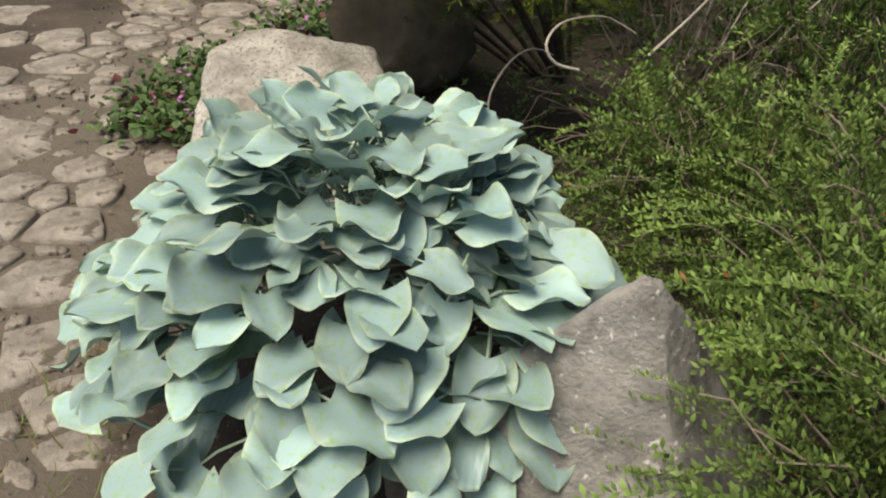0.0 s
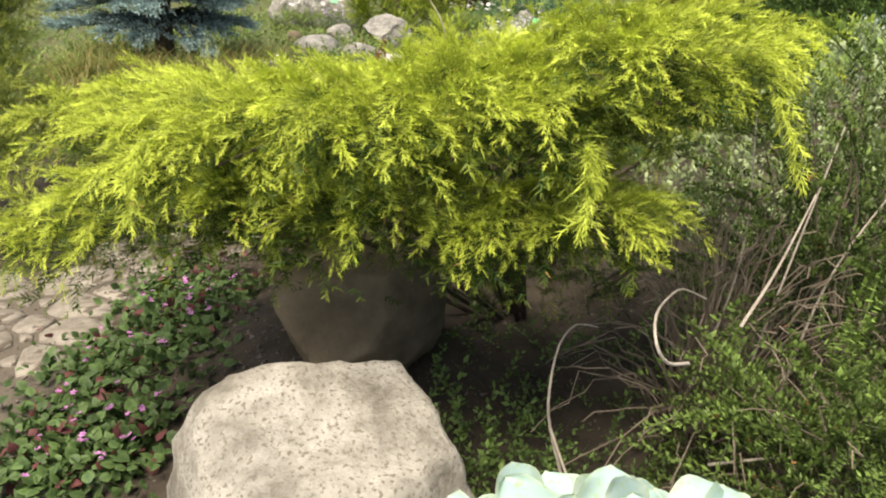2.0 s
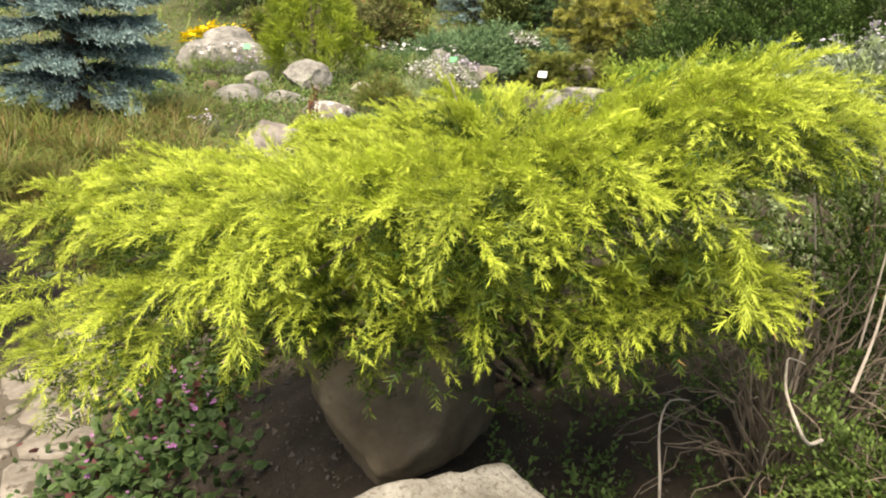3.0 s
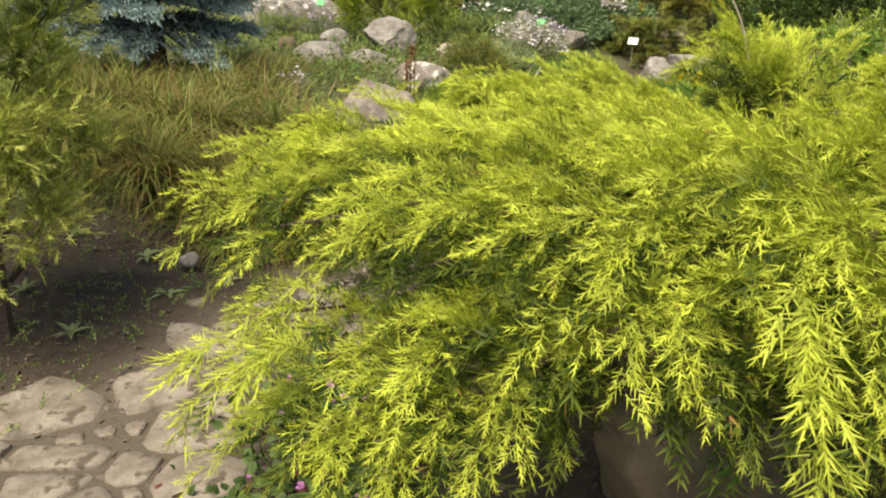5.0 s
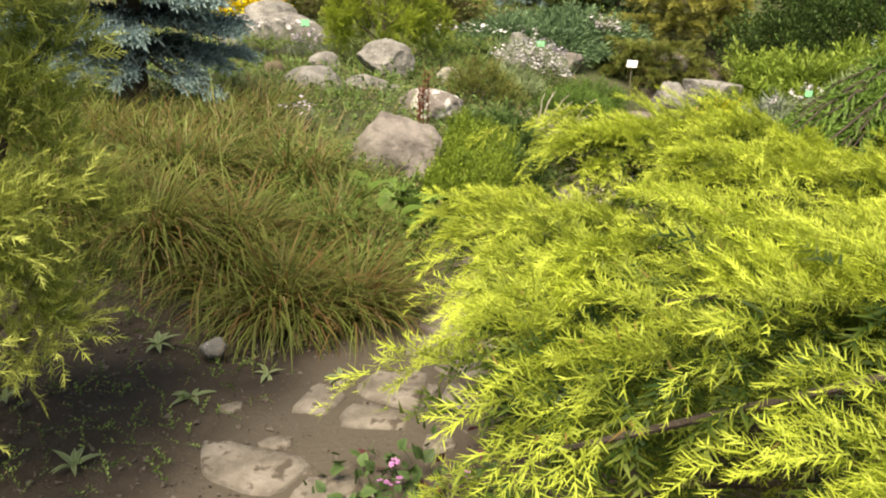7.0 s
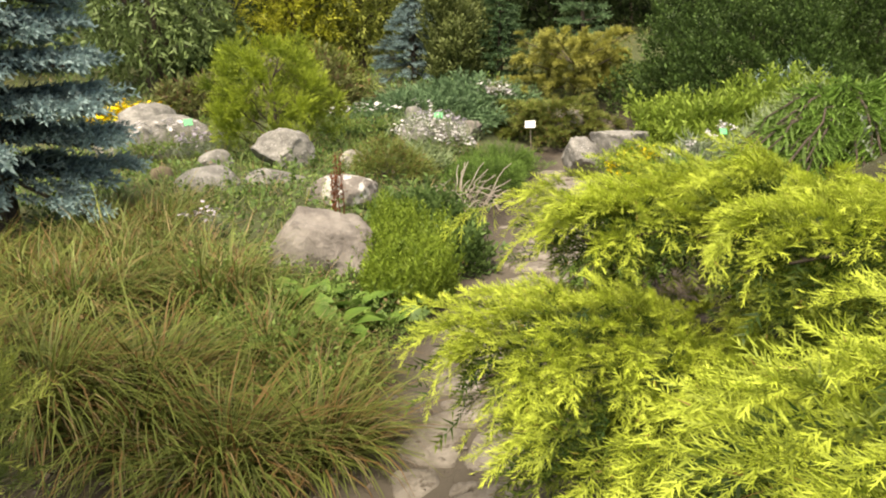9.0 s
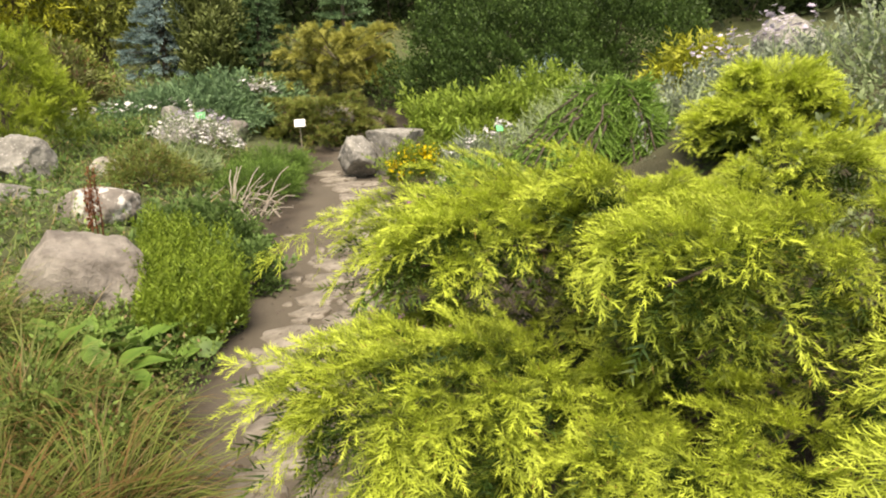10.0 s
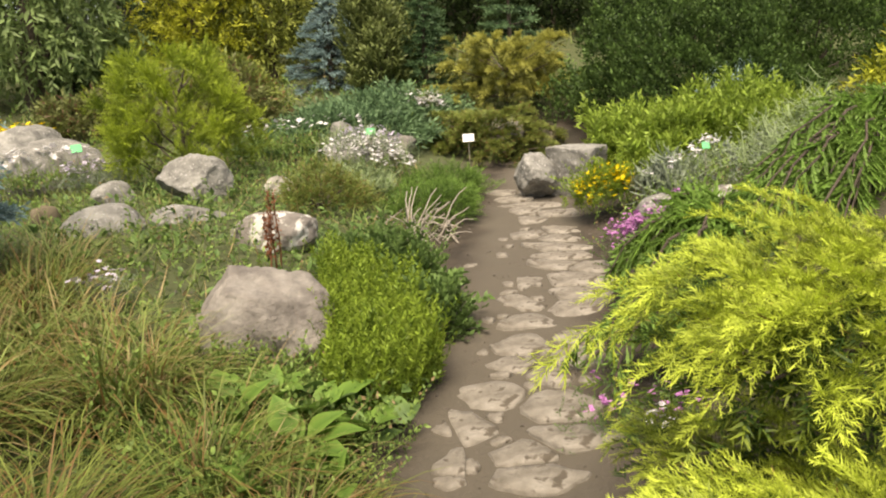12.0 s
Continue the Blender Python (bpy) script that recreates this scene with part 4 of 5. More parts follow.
for k in range(16):
    x, y = rng.uniform(-2.3, -0.5), rng.uniform(7.2, 9.6)
    grass_clump("tuft of tall dry-tipped meadow grass", (x, y), 220, 0.40, 0.2, "grassdry", "meadow grass tufts", name="grass_tuft", lean=0.9)
for k in range(4):
    grass_clump("tuft of tall dry-tipped meadow grass", (rng.uniform(-0.9, -0.35), rng.uniform(6.4, 7.4)), 140, 0.32, 0.18, "grassdry", "meadow grass tufts", name="grass_tuft", lean=0.9)


# ---- mounded plants ----
def mound(name, label, at, radii, n, material, templates, size, category="shrub", group="", tone=0.0, upward=0.5, lump=0.22, sink=0.35, base_z=None, seed=1, stems=10):
    """A dome of shoots with an uneven outline; each leans outwards from its middle."""
    at = on_ground(*at) if base_z is None else np.array([at[0], at[1], base_z])
    ob = thing(name, label, category, at, group)
    r = np.random.default_rng(seed)
    d = unit(np.stack([r.normal(0, 1, n), r.normal(0, 1, n), np.abs(r.normal(0, 1, n)) * 0.9], axis=1))
    k = np.array([1 + lump * 2.2 * noise.fractal(Vector(v * 1.6) + Vector((seed * 2.3, 0, 0)), 0.9, 2.1, 4) for v in d])
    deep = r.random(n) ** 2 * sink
    P = at + d * np.array(radii) * (k * (1 - deep))[:, None]
    fwd = d * (1 - 0.3 * upward) + UP * upward + r.normal(0, 0.3, (n, 3))
    # deeper shoots take a lower tint: the crown's inner shade as colour
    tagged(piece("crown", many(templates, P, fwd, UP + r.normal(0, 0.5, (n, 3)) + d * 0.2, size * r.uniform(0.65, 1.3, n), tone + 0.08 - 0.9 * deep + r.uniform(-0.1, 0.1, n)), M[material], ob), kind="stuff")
    st = []
    for i in range(stems):
        v = unit(np.array([r.normal(0, 1), r.normal(0, 1), 0.6 + abs(r.normal(0, 0.6))]))
        st.append(tube(bent(at - UP * 0.02, at + v * np.array(radii) * 0.8, 0.03, 6), np.linspace(0.02, 0.006, 6), 5))
    for t in st:
        piece("stem", [t], M["bark"], ob)
    return ob


def conifer(name, label, at, tall, wide, material, tiers, per_tier, size, templates, sprays=16, droop=0.15, lean=0.0, category="conifer", group="", clear=0.08):
    """Trunk with whorls of branches; each branch a flat plume of shoots."""
    at = on_ground(*at)
    ob = thing(name, label, category, at, group)
    top = at + np.array([lean * tall, 0, tall])
    piece("trunk", [tube([at - UP * 0.05, at * 0.5 + top * 0.5, top], [0.022 * tall + 0.02, 0.014 * tall + 0.01, 0.006], 8)], M["bark"], ob)
    P, D, S, T, br = [], [], [], [], []
    for t in range(tiers):
        f = t / max(1, tiers - 1)
        c = at + (top - at) * (clear + (0.96 - clear) * f)
        R = wide * (1 - f) ** 0.85 + 0.05 * wide
        for b in range(per_tier if f < 0.8 else max(4, per_tier // 2)):
            a = b * 2 * math.pi / per_tier + t * 1.1 + rng.normal(0, 0.15)
            ln = R * rng.uniform(0.75, 1.12)
            o = np.array([math.cos(a), math.sin(a), 0])
            sd = np.array([-o[1], o[0], 0])
            end = c + o * ln + UP * (rng.normal(0, 0.07 * wide) - droop * ln + 0.12 * ln * f * 4)
            br.append(tube(bent(c, end, -0.03 * ln, 4), np.linspace(0.012, 0.004, 4) * (0.5 + tall * 0.3), 4))
            k = max(4, int(sprays * (0.35 + ln / wide)))
            u, s = rng.random(k) ** 0.6, rng.uniform(-1, 1, k)
            p = c + (end - c) * u[:, None] + sd * (s * 0.30 * ln * (1.05 - u))[:, None] + rng.normal(0, 0.02, (k, 3))
            P.append(p), D.append(o + sd * (s * 0.9)[:, None] + UP * rng.normal(0.1, 0.18, (k, 1)))
            # tint falls towards the trunk, inner shade put into the needle colour
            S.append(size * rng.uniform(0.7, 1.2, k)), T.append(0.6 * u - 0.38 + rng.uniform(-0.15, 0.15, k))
    n = 14
    P.append(top - (top - at) * (rng.random(n) * 0.14)[:, None]), D.append(rng.normal(0, 0.45, (n, 3)) + UP), S.append(np.full(n, size)), T.append(np.zeros(n))
    for t in br:
        piece("branch", [t], M["bark"], ob)
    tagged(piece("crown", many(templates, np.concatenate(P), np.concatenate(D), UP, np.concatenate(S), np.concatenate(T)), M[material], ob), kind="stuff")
    return ob


OVAL = [t_leaf(0.5), t_leaf(0.65), t_leaf(0.42)]
TUFT = [t_grass(0.05, 3, b) for b in (0.3, 0.7, 1.0)]

def column_bush(name, label, at, radius, tall, clumps, material, size, seed):
    """Upright bush: stems with side branches that end in clumps of sprigs, gaps between them."""
    r = np.random.default_rng(seed)
    at = on_ground(*at)
    ob = thing(name, label, "shrub", at)
    P, D, T = [], [], []
    for k in range(clumps):
        z = tall * (0.16 + 0.84 * (k + 0.5) / clumps)
        a = k * 2.4 + r.normal(0, 0.3)
        reach = radius * (1.0 - 0.55 * (z / tall) ** 2) * (0.55 + 0.45 * min(1.0, z / 0.5)) * r.uniform(0.45, 1.12)
        end = at + np.array([math.cos(a) * reach, math.sin(a) * reach, z])
        start = at + np.array([math.cos(a) * 0.05, math.sin(a) * 0.05, max(0.02, z - 0.55 * reach - 0.1)])
        if k % 3 == 0:
            piece("branch", [tube(bent(start, end, -0.02, 5, 0.01), np.linspace(0.012, 0.003, 5), 5)], M["bark"], ob)
        m = 66
        o = unit(r.normal(0, 1, (m, 3)) + np.array([math.cos(a), math.sin(a), 0.5]) * 0.8)
        q = r.random(m)
        # sprigs start darker at each clump's centre, its shade painted into the tint
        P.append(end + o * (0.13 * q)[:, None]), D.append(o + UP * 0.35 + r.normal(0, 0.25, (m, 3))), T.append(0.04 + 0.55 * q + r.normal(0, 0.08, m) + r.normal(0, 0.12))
    piece("stem", [tube([at - UP * 0.03, at + UP * tall * 0.5 + np.array([0.03, 0, 0]), at + UP * tall * 0.9], [0.035, 0.024, 0.008], 7)], M["bark"], ob)
    P, D, T = np.concatenate(P), np.concatenate(D), np.concatenate(T)
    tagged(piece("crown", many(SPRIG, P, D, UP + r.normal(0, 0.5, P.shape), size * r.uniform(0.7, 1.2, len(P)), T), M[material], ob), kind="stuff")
    return ob


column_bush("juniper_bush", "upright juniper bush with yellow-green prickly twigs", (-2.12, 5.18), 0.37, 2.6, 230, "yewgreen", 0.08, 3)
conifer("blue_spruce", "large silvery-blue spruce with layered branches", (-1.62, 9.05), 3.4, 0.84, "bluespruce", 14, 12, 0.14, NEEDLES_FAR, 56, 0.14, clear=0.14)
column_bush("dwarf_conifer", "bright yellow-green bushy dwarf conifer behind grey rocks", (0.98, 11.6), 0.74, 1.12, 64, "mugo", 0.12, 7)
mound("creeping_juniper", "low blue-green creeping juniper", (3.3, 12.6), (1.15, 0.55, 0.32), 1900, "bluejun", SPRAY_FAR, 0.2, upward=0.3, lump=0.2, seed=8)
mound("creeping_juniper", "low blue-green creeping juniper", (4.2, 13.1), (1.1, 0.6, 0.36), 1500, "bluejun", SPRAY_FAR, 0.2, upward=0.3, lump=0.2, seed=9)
tiered("spreading_juniper", "old-gold spreading juniper with layered branches", (6.30, 13.2), 1.45, 1.0, 3, 8, "oldgold", 0.11, 260, SPRIG_FAR, taper=0.35, lift=0.03, slim=0.24)
tiered("spreading_juniper", "low olive-green spreading juniper behind the path", (4.95, 12.1), 1.10, 0.55, 3, 8, "olive", 0.10, 240, SPRIG_FAR, taper=0.4, lift=0.04, slim=0.28)
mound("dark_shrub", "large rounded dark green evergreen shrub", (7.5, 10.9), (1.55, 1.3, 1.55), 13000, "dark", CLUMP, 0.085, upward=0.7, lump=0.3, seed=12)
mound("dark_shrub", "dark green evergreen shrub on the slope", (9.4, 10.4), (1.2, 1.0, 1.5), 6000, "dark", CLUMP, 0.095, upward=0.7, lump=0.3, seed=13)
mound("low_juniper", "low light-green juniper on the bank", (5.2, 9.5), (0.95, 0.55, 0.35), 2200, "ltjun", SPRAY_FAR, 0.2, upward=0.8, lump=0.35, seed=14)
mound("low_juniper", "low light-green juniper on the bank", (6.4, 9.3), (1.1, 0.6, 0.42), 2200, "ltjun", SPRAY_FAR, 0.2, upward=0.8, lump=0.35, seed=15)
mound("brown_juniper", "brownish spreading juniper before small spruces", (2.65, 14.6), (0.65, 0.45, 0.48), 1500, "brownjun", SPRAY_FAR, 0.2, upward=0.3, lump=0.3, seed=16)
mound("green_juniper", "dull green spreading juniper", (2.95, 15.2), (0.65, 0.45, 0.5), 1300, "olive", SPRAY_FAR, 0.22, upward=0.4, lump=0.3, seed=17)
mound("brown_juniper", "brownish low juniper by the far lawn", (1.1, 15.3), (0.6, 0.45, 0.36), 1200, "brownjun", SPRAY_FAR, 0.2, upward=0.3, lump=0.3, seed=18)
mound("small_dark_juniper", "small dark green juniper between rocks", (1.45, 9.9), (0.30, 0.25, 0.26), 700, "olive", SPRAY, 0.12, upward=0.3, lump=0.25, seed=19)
mound("weeping_shrub", "small green weeping shrub", (2.15, 17.6), (0.4, 0.4, 0.8), 900, "willow", SPRAY_FAR, 0.26, upward=-0.6, lump=0.15, seed=20)
conifer("small_blue_spruce", "small silvery-blue spruce before dark trees", (4.75, 15.5), 1.35, 0.66, "bluespruce", 10, 8, 0.15, NEEDLES_FAR, 18, 0.1, 0.04)
conifer("small_spruce", "small dark green spruce beside a pine", (5.75, 14.4), 1.35, 0.5, "farspruce", 10, 9, 0.16, NEEDLES_FAR, 12, 0.05, 0.03)
mound("bushy_pine", "olive-green bushy young pine", (5.2, 14.75), (0.46, 0.42, 1.35), 1200, "pine", NEEDLES_FAR, 0.24, upward=1.3, lump=0.25, seed=21, category="conifer")
conifer("small_spruce", "small grey-green spruce near the far lawn", (1.55, 17.8), 1.2, 0.5, "bluejun", 9, 8, 0.18, NEEDLES_FAR, 9, 0.05)
conifer("small_spruce", "blue-green spruce tip behind the juniper", (7.4, 14.3), 1.55, 0.5, "bluejun", 8, 8, 0.18, NEEDLES_FAR, 9, 0.05)


# ---- trees of the background ----
def tree(name, label, at, tall, crown_r, crown_z, n, material, leaf, seed, group="", templates=None, weep=0.0, bright=0.0):
    """Tapered trunk, limbs, and a crown of leaf clumps with gaps."""
    r = np.random.default_rng(seed)
    at = on_ground(*at)
    ob = thing(name, label, "tree", at, group)
    top = at + np.array([r.normal(0, 0.2), r.normal(0, 0.2), tall])
    piece("trunk", [tube([at - UP * 0.1, at * 0.6 + top * 0.4, at * 0.15 + top * 0.85], [0.05 * tall ** 0.8, 0.035 * tall ** 0.8, 0.02], 8)], M["bark"], ob)
    P, D, limbs = [], [], []
    clumps = 26
    for c in range(clumps):
        f = crown_z + (1 - crown_z) * (c + 0.5) / clumps
        a = c * 2.4 + r.normal(0, 0.3)
        R = crown_r * math.sin(math.pi * min(0.97, 0.22 + 0.75 * (f - crown_z) / (1 - crown_z))) * r.uniform(0.45, 0.9)
        c0 = at + UP * tall * f
        c1 = c0 + np.array([math.cos(a) * R, math.sin(a) * R, 0.1 * tall * r.normal(0, 0.5)])
        limbs.append(tube(bent(at + (top - at) * max(0.1, f - 0.18), c1, 0.05, 5), np.linspace(0.02 * tall ** 0.7, 0.008, 5), 5))
        k = n // clumps
        o = r.normal(0, 1, (k, 3)) * np.array([0.36, 0.36, 0.26]) * crown_r
        P.append(c1 + o), D.append(unit(o) + UP * (0.2 - weep) + r.normal(0, 0.4, (k, 3)))
    tagged(piece("limb_growth", limbs, M["bark"], ob), kind="stuff")
    P, D = np.concatenate(P), np.concatenate(D)
    tagged(piece("crown", many(templates or SPRAY_FAR, P, D, UP + r.normal(0, 0.6, (len(P), 3)), leaf * r.uniform(0.7, 1.4, len(P)), r.uniform(-0.3, 0.2, len(P)) + bright), M[material], ob), kind="stuff")
    return ob


tree("golden_tree", "bushy golden-leaved tree before dark woods", (3.45, 17.5), 3.0, 0.85, 0.08, 2000, "fargold", 0.22, 1, bright=0.2)
tree("olive_tree", "olive-green feathery conifer tree", (4.6, 17.2), 2.8, 0.75, 0.06, 1700, "farolive", 0.24, 2, bright=0.15)
tree("willow", "tall drooping grey-green willow tree", (0.85, 17.2), 4.2, 1.0, 0.1, 2600, "willow", 0.30, 3, weep=1.6, bright=0.15)
tree("willow", "drooping grey-green willow at the lawn", (-1.2, 20.5), 4.5, 1.6, 0.1, 2600, "willow", 0.32, 4, weep=1.3)
for k in range(22):
    a = radians(-28 + k * 5.4)
    d = 25.5 + 3.0 * math.sin(k * 2.1) if k < 9 else 19.5 + 1.5 * math.sin(k * 2.1)
    tree("dark_tree", "tall dark green tree of the far wood", (-1 + d * math.sin(a), 4 + d * math.cos(a)), 9 + 2 * math.sin(k * 1.7), 2.6, 0.03, 1500, "far", 0.30, 40 + k, "far wood", CLUMP)
for k in range(14):
    a = radians(-20 + k * 6.5)
    tree("dark_tree", "tall dark green tree of the far wood", (-1 + 31 * math.sin(a), 4 + 31 * math.cos(a)), 10, 3.0, 0.03, 500, "far", 0.6, 80 + k, "far wood", CLUMP)
for k in range(11):
    a = radians(18 + k * 6.2)
    d = 17.2 + 0.8 * math.sin(k * 2.3)
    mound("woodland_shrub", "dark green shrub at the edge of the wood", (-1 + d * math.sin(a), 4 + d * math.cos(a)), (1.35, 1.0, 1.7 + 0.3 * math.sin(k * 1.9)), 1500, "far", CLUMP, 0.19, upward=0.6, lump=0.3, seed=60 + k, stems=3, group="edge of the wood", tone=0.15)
tree("golden_shrub", "golden cypress-like shrub on the hill", (8.2, 8.45), 0.62, 0.42, 0.1, 900, "fargold", 0.25, 5)


# ---- low growth over the beds ----
def bed_points(n, x0, x1, y0, y1, side, near=0.5, reach=9.0):
    """Chance places beside the path, on one side of it (-1 left, 1 right)."""
    out = []
    while len(out) < n:
        x, y = rng.uniform(x0, x1), rng.uniform(y0, y1)
        d = off_route(x, y) * side
        if near < d < reach and rng.random() < smooth(near, near + 0.35, d) + 0.15:
            out.append(on_ground(x, y, 0.01))
    return np.array(out)


def low_growth(label, pts, material, templates, size, up=0.6, name="ground_cover", lift=0.0, wide=0.7):
    n = len(pts)
    ob = tagged(thing(name, label, "plants", tuple(pts.mean(axis=0))), kind="stuff")
    d = rng.normal(0, wide, (n, 3)) * np.array([1, 1, 0.3]) + UP * up
    pts = pts + UP * (rng.random(n) * lift)[:, None]
    tagged(piece("foliage", many(templates, pts, d, UP + rng.normal(0, 0.5, (n, 3)), size * rng.uniform(0.5, 1.4, n), rng.uniform(-0.3, 0.35, n)), M[material], ob), kind="stuff")
    return ob


low_growth("mixed low green herbs covering the rock garden bed", bed_points(3000, -2.6, 3.4, 6.7, 13.5, -1), "cover", LEAFY, 0.16, 0.7)
low_growth("broad low leaves covering the rock garden bed", bed_points(4500, -2.6, 3.0, 6.5, 11.5, -1), "weed", OVAL, 0.05, 0.5, lift=0.1)
for cx, cy, rx, ry, n in ((0.33, 7.42, 0.22, 0.40, 1300), (0.64, 7.95, 0.20, 0.36, 800), (0.10, 7.10, 0.18, 0.2, 350)):
    C = []
    for _ in range(n):
        a, q = rng.uniform(0, 2 * math.pi), math.sqrt(rng.random())
        C.append(on_ground(cx + rx * q * math.cos(a), cy + ry * q * math.sin(a), 0.01))
    low_growth("bright green feathery herb growing beside a rock", np.array(C), "feather", FROND, 0.22, 2.6, "feathery_herb", 0.14, 0.38)
low_growth("broad heart-shaped leaves beside the path", np.array([on_ground(-0.12 + rng.normal(0, 0.13), 6.99 + rng.normal(0, 0.13), 0.06) for _ in range(70)]), "weed", [t_leaf(0.8, 0.1, 4, 0.25), t_leaf(0.7, 0.05, 4, 0.2)], 0.085, 0.35, "broadleaf_weed", 0.10, 0.8)
low_growth("small green leaves filling the bed by the path", bed_points(2600, -0.9, 0.6, 6.2, 7.6, -1, 0.36), "cover", LEAFY, 0.12, 0.9, lift=0.08)
low_growth("dry-tipped grass growing between the herbs", bed_points(3000, -0.6, 3.4, 7.5, 13.5, -1, 0.6), "grassdry", TUFT, 0.16, 1.2)
low_growth("grey-green herbs on the bank", bed_points(3800, 2.6, 8.5, 4.5, 8.6, 1, 1.5), "herb", TUFT, 0.26, 1.8)
low_growth("grey-green leafy herbs on the bank", bed_points(1800, 2.4, 8.0, 4.5, 8.8, 1, 1.2), "silver", LEAFY, 0.2, 1.0)
low_growth("green herbs along the bank above the path", bed_points(1500, 2.2, 6.0, 7.2, 10.5, 1, 0.45, 3), "cover", LEAFY, 0.14, 0.7)
low_growth("green herbs at the back of the garden", np.array([on_ground(rng.uniform(-4, 9), rng.uniform(12.2, 17), 0.01) for _ in range(1300)]), "cover", LEAFY, 0.26, 0.7)
low_growth("lawn and rough grass before the wood", np.array([on_ground(rng.uniform(-9, 14), rng.uniform(15, 24), 0.01) for _ in range(4500)]), "grassdry", TUFT, 0.3, 1.8)
low_growth("grassy growth left of the path", np.array([on_ground(rng.uniform(-6, -2.3), rng.uniform(4.5, 12), 0.01) for _ in range(1300)]), "cover", LEAFY, 0.2, 0.8)
low_growth("grey-green herbs on the slope behind the shrubs", np.array([on_ground(rng.uniform(1.2, 4.5), rng.uniform(2.6, 5.2), 0.01) for _ in range(1500)]), "herb", LEAFY, 0.24, 0.9)
low_growth("sparse seedlings on bare soil", bed_points(520, -2.5, -1.0, 4.5, 6.3, -1, 0.3), "cover", LEAFY, 0.075, 0.4, "seedlings")
low_growth("sparse dry grass beside the stones", np.array([on_ground(rng.uniform(-0.95, -0.6), rng.uniform(1.1, 2.5), 0.005) for _ in range(260)]), "grassdry", TUFT, 0.08, 0.6, "dry_grass")
low_growth("low green plants under the juniper and dry shrub", np.array([on_ground(rng.uniform(-0.2, 1.2), rng.uniform(2.5, 3.4), 0.01) for _ in range(220)]), "weed", LEAFY, 0.13, 0.6)
low_growth("green leaves at the foot of the pale boulder", np.array([on_ground(rng.uniform(-0.2, 0.25), rng.uniform(2.2, 2.9), 0.01) for _ in range(150)]), "weed", LEAFY, 0.14, 0.7)


def crumbs(n, x0, x1, y0, y1, side_max):
    """Clods and grit lying on the soil."""
    V0 = np.array([(1, 0, 0), (-1, 0, 0), (0, 1, 0), (0, -1, 0), (0, 0, 0.8), (0, 0, -0.8)], float)
    F0 = np.array([(0, 2, 4), (2, 1, 4), (1, 3, 4), (3, 0, 4), (2, 0, 5), (1, 2, 5), (3, 1, 5), (0, 3, 5)])
    P = np.array([on_ground(rng.uniform(x0, x1), rng.uniform(y0, y1), 0.003) for _ in range(n)])
    s = np.minimum(rng.exponential(0.0034, n) + 0.002, 0.012)
    V = (V0[None] * (s[:, None] * rng.uniform(0.6, 1.3, (n, 3)))[:, None] + rng.normal(0, 0.45, (n, 6, 3)) * s[:, None, None] + P[:, None]).reshape(-1, 3)
    F = (F0[None] + (np.arange(n) * 6)[:, None, None]).reshape(-1, 3)
    ob = new("soil_crumbs", build("soil_crumbs", V, F, M["grit"]))
    return tagged(ob, "small clods and grit on the soil", "soil", kind="stuff")


crumbs(7000, -2.6, -0.3, 1.0, 6.4, 3)
crumbs(2600, -1.2, 4.4, 5.0, 10.2, 3)
crumbs(1500, -1.0, 1.0, 0.6, 3.6, 3)


# ---- flowers ----
def flower_patch(name, label, pts, petals_material, leaf_material, leaf_n, leaf_size, bloom, stem, leaf_templates=None, spread_r=0.05, per=1, category="flowers", up=0.7, lift=0.08):
    """Low leaves with blooms on thin stems."""
    pts = np.asarray(pts, float)
    ob = thing(name, label, category, tuple(pts.mean(axis=0) - UP * 0.01))
    n = leaf_n
    k = rng.integers(0, len(pts), n)
    P = pts[k] + rng.normal(0, spread_r, (n, 3)) * np.array([1, 1, 0]) + UP * (rng.random(n) * lift)[:, None]
    tagged(piece("foliage", many(leaf_templates or LEAFY, P, rng.normal(0, 0.6, (n, 3)) * np.array([1, 1, 0.4]) + UP * up, UP + rng.normal(0, 0.4, (n, 3)), leaf_size * rng.uniform(0.6, 1.3, n), rng.uniform(-0.2, 0.3, n)), M[leaf_material], ob), kind="stuff")
    F, S = [], []
    for p in pts:
        top = p + np.array([rng.normal(0, 0.02), rng.normal(0, 0.02), stem * rng.uniform(0.75, 1.15)])
        S.append(blades([p], [top], [0.004], [[0.3, 0.9, 0.1]], 0.3, 0.6))
        for _ in range(per):
            q = top + rng.normal(0, bloom * 0.45 if per > 1 else 0.002, 3)
            F += [spread(FLOWER, [q], unit([[rng.normal(0, 0.3), rng.normal(0, 0.3) - 0.2, 0.1]]), [[rng.normal(0, 0.3), rng.normal(0, 0.3), 1.0]], [bloom * rng.uniform(0.7, 1.2)], 0.0)]
    tagged(piece("stalk_growth", S, M[leaf_material], ob), kind="stuff")
    tagged(piece("blossom", F, M[petals_material], ob), kind="stuff")
    return ob


FLOWER = t_flower()


def patch(cx, cy, rx, ry, n, dz=0.0, dome=0.0):
    out = []
    for _ in range(n):
        a, q = rng.uniform(0, 2 * math.pi), math.sqrt(rng.random())
        x, y = cx + rx * q * math.cos(a), cy + ry * q * math.sin(a)
        out.append(on_ground(x, y, dz + dome * (1 - q * q)))
    return out


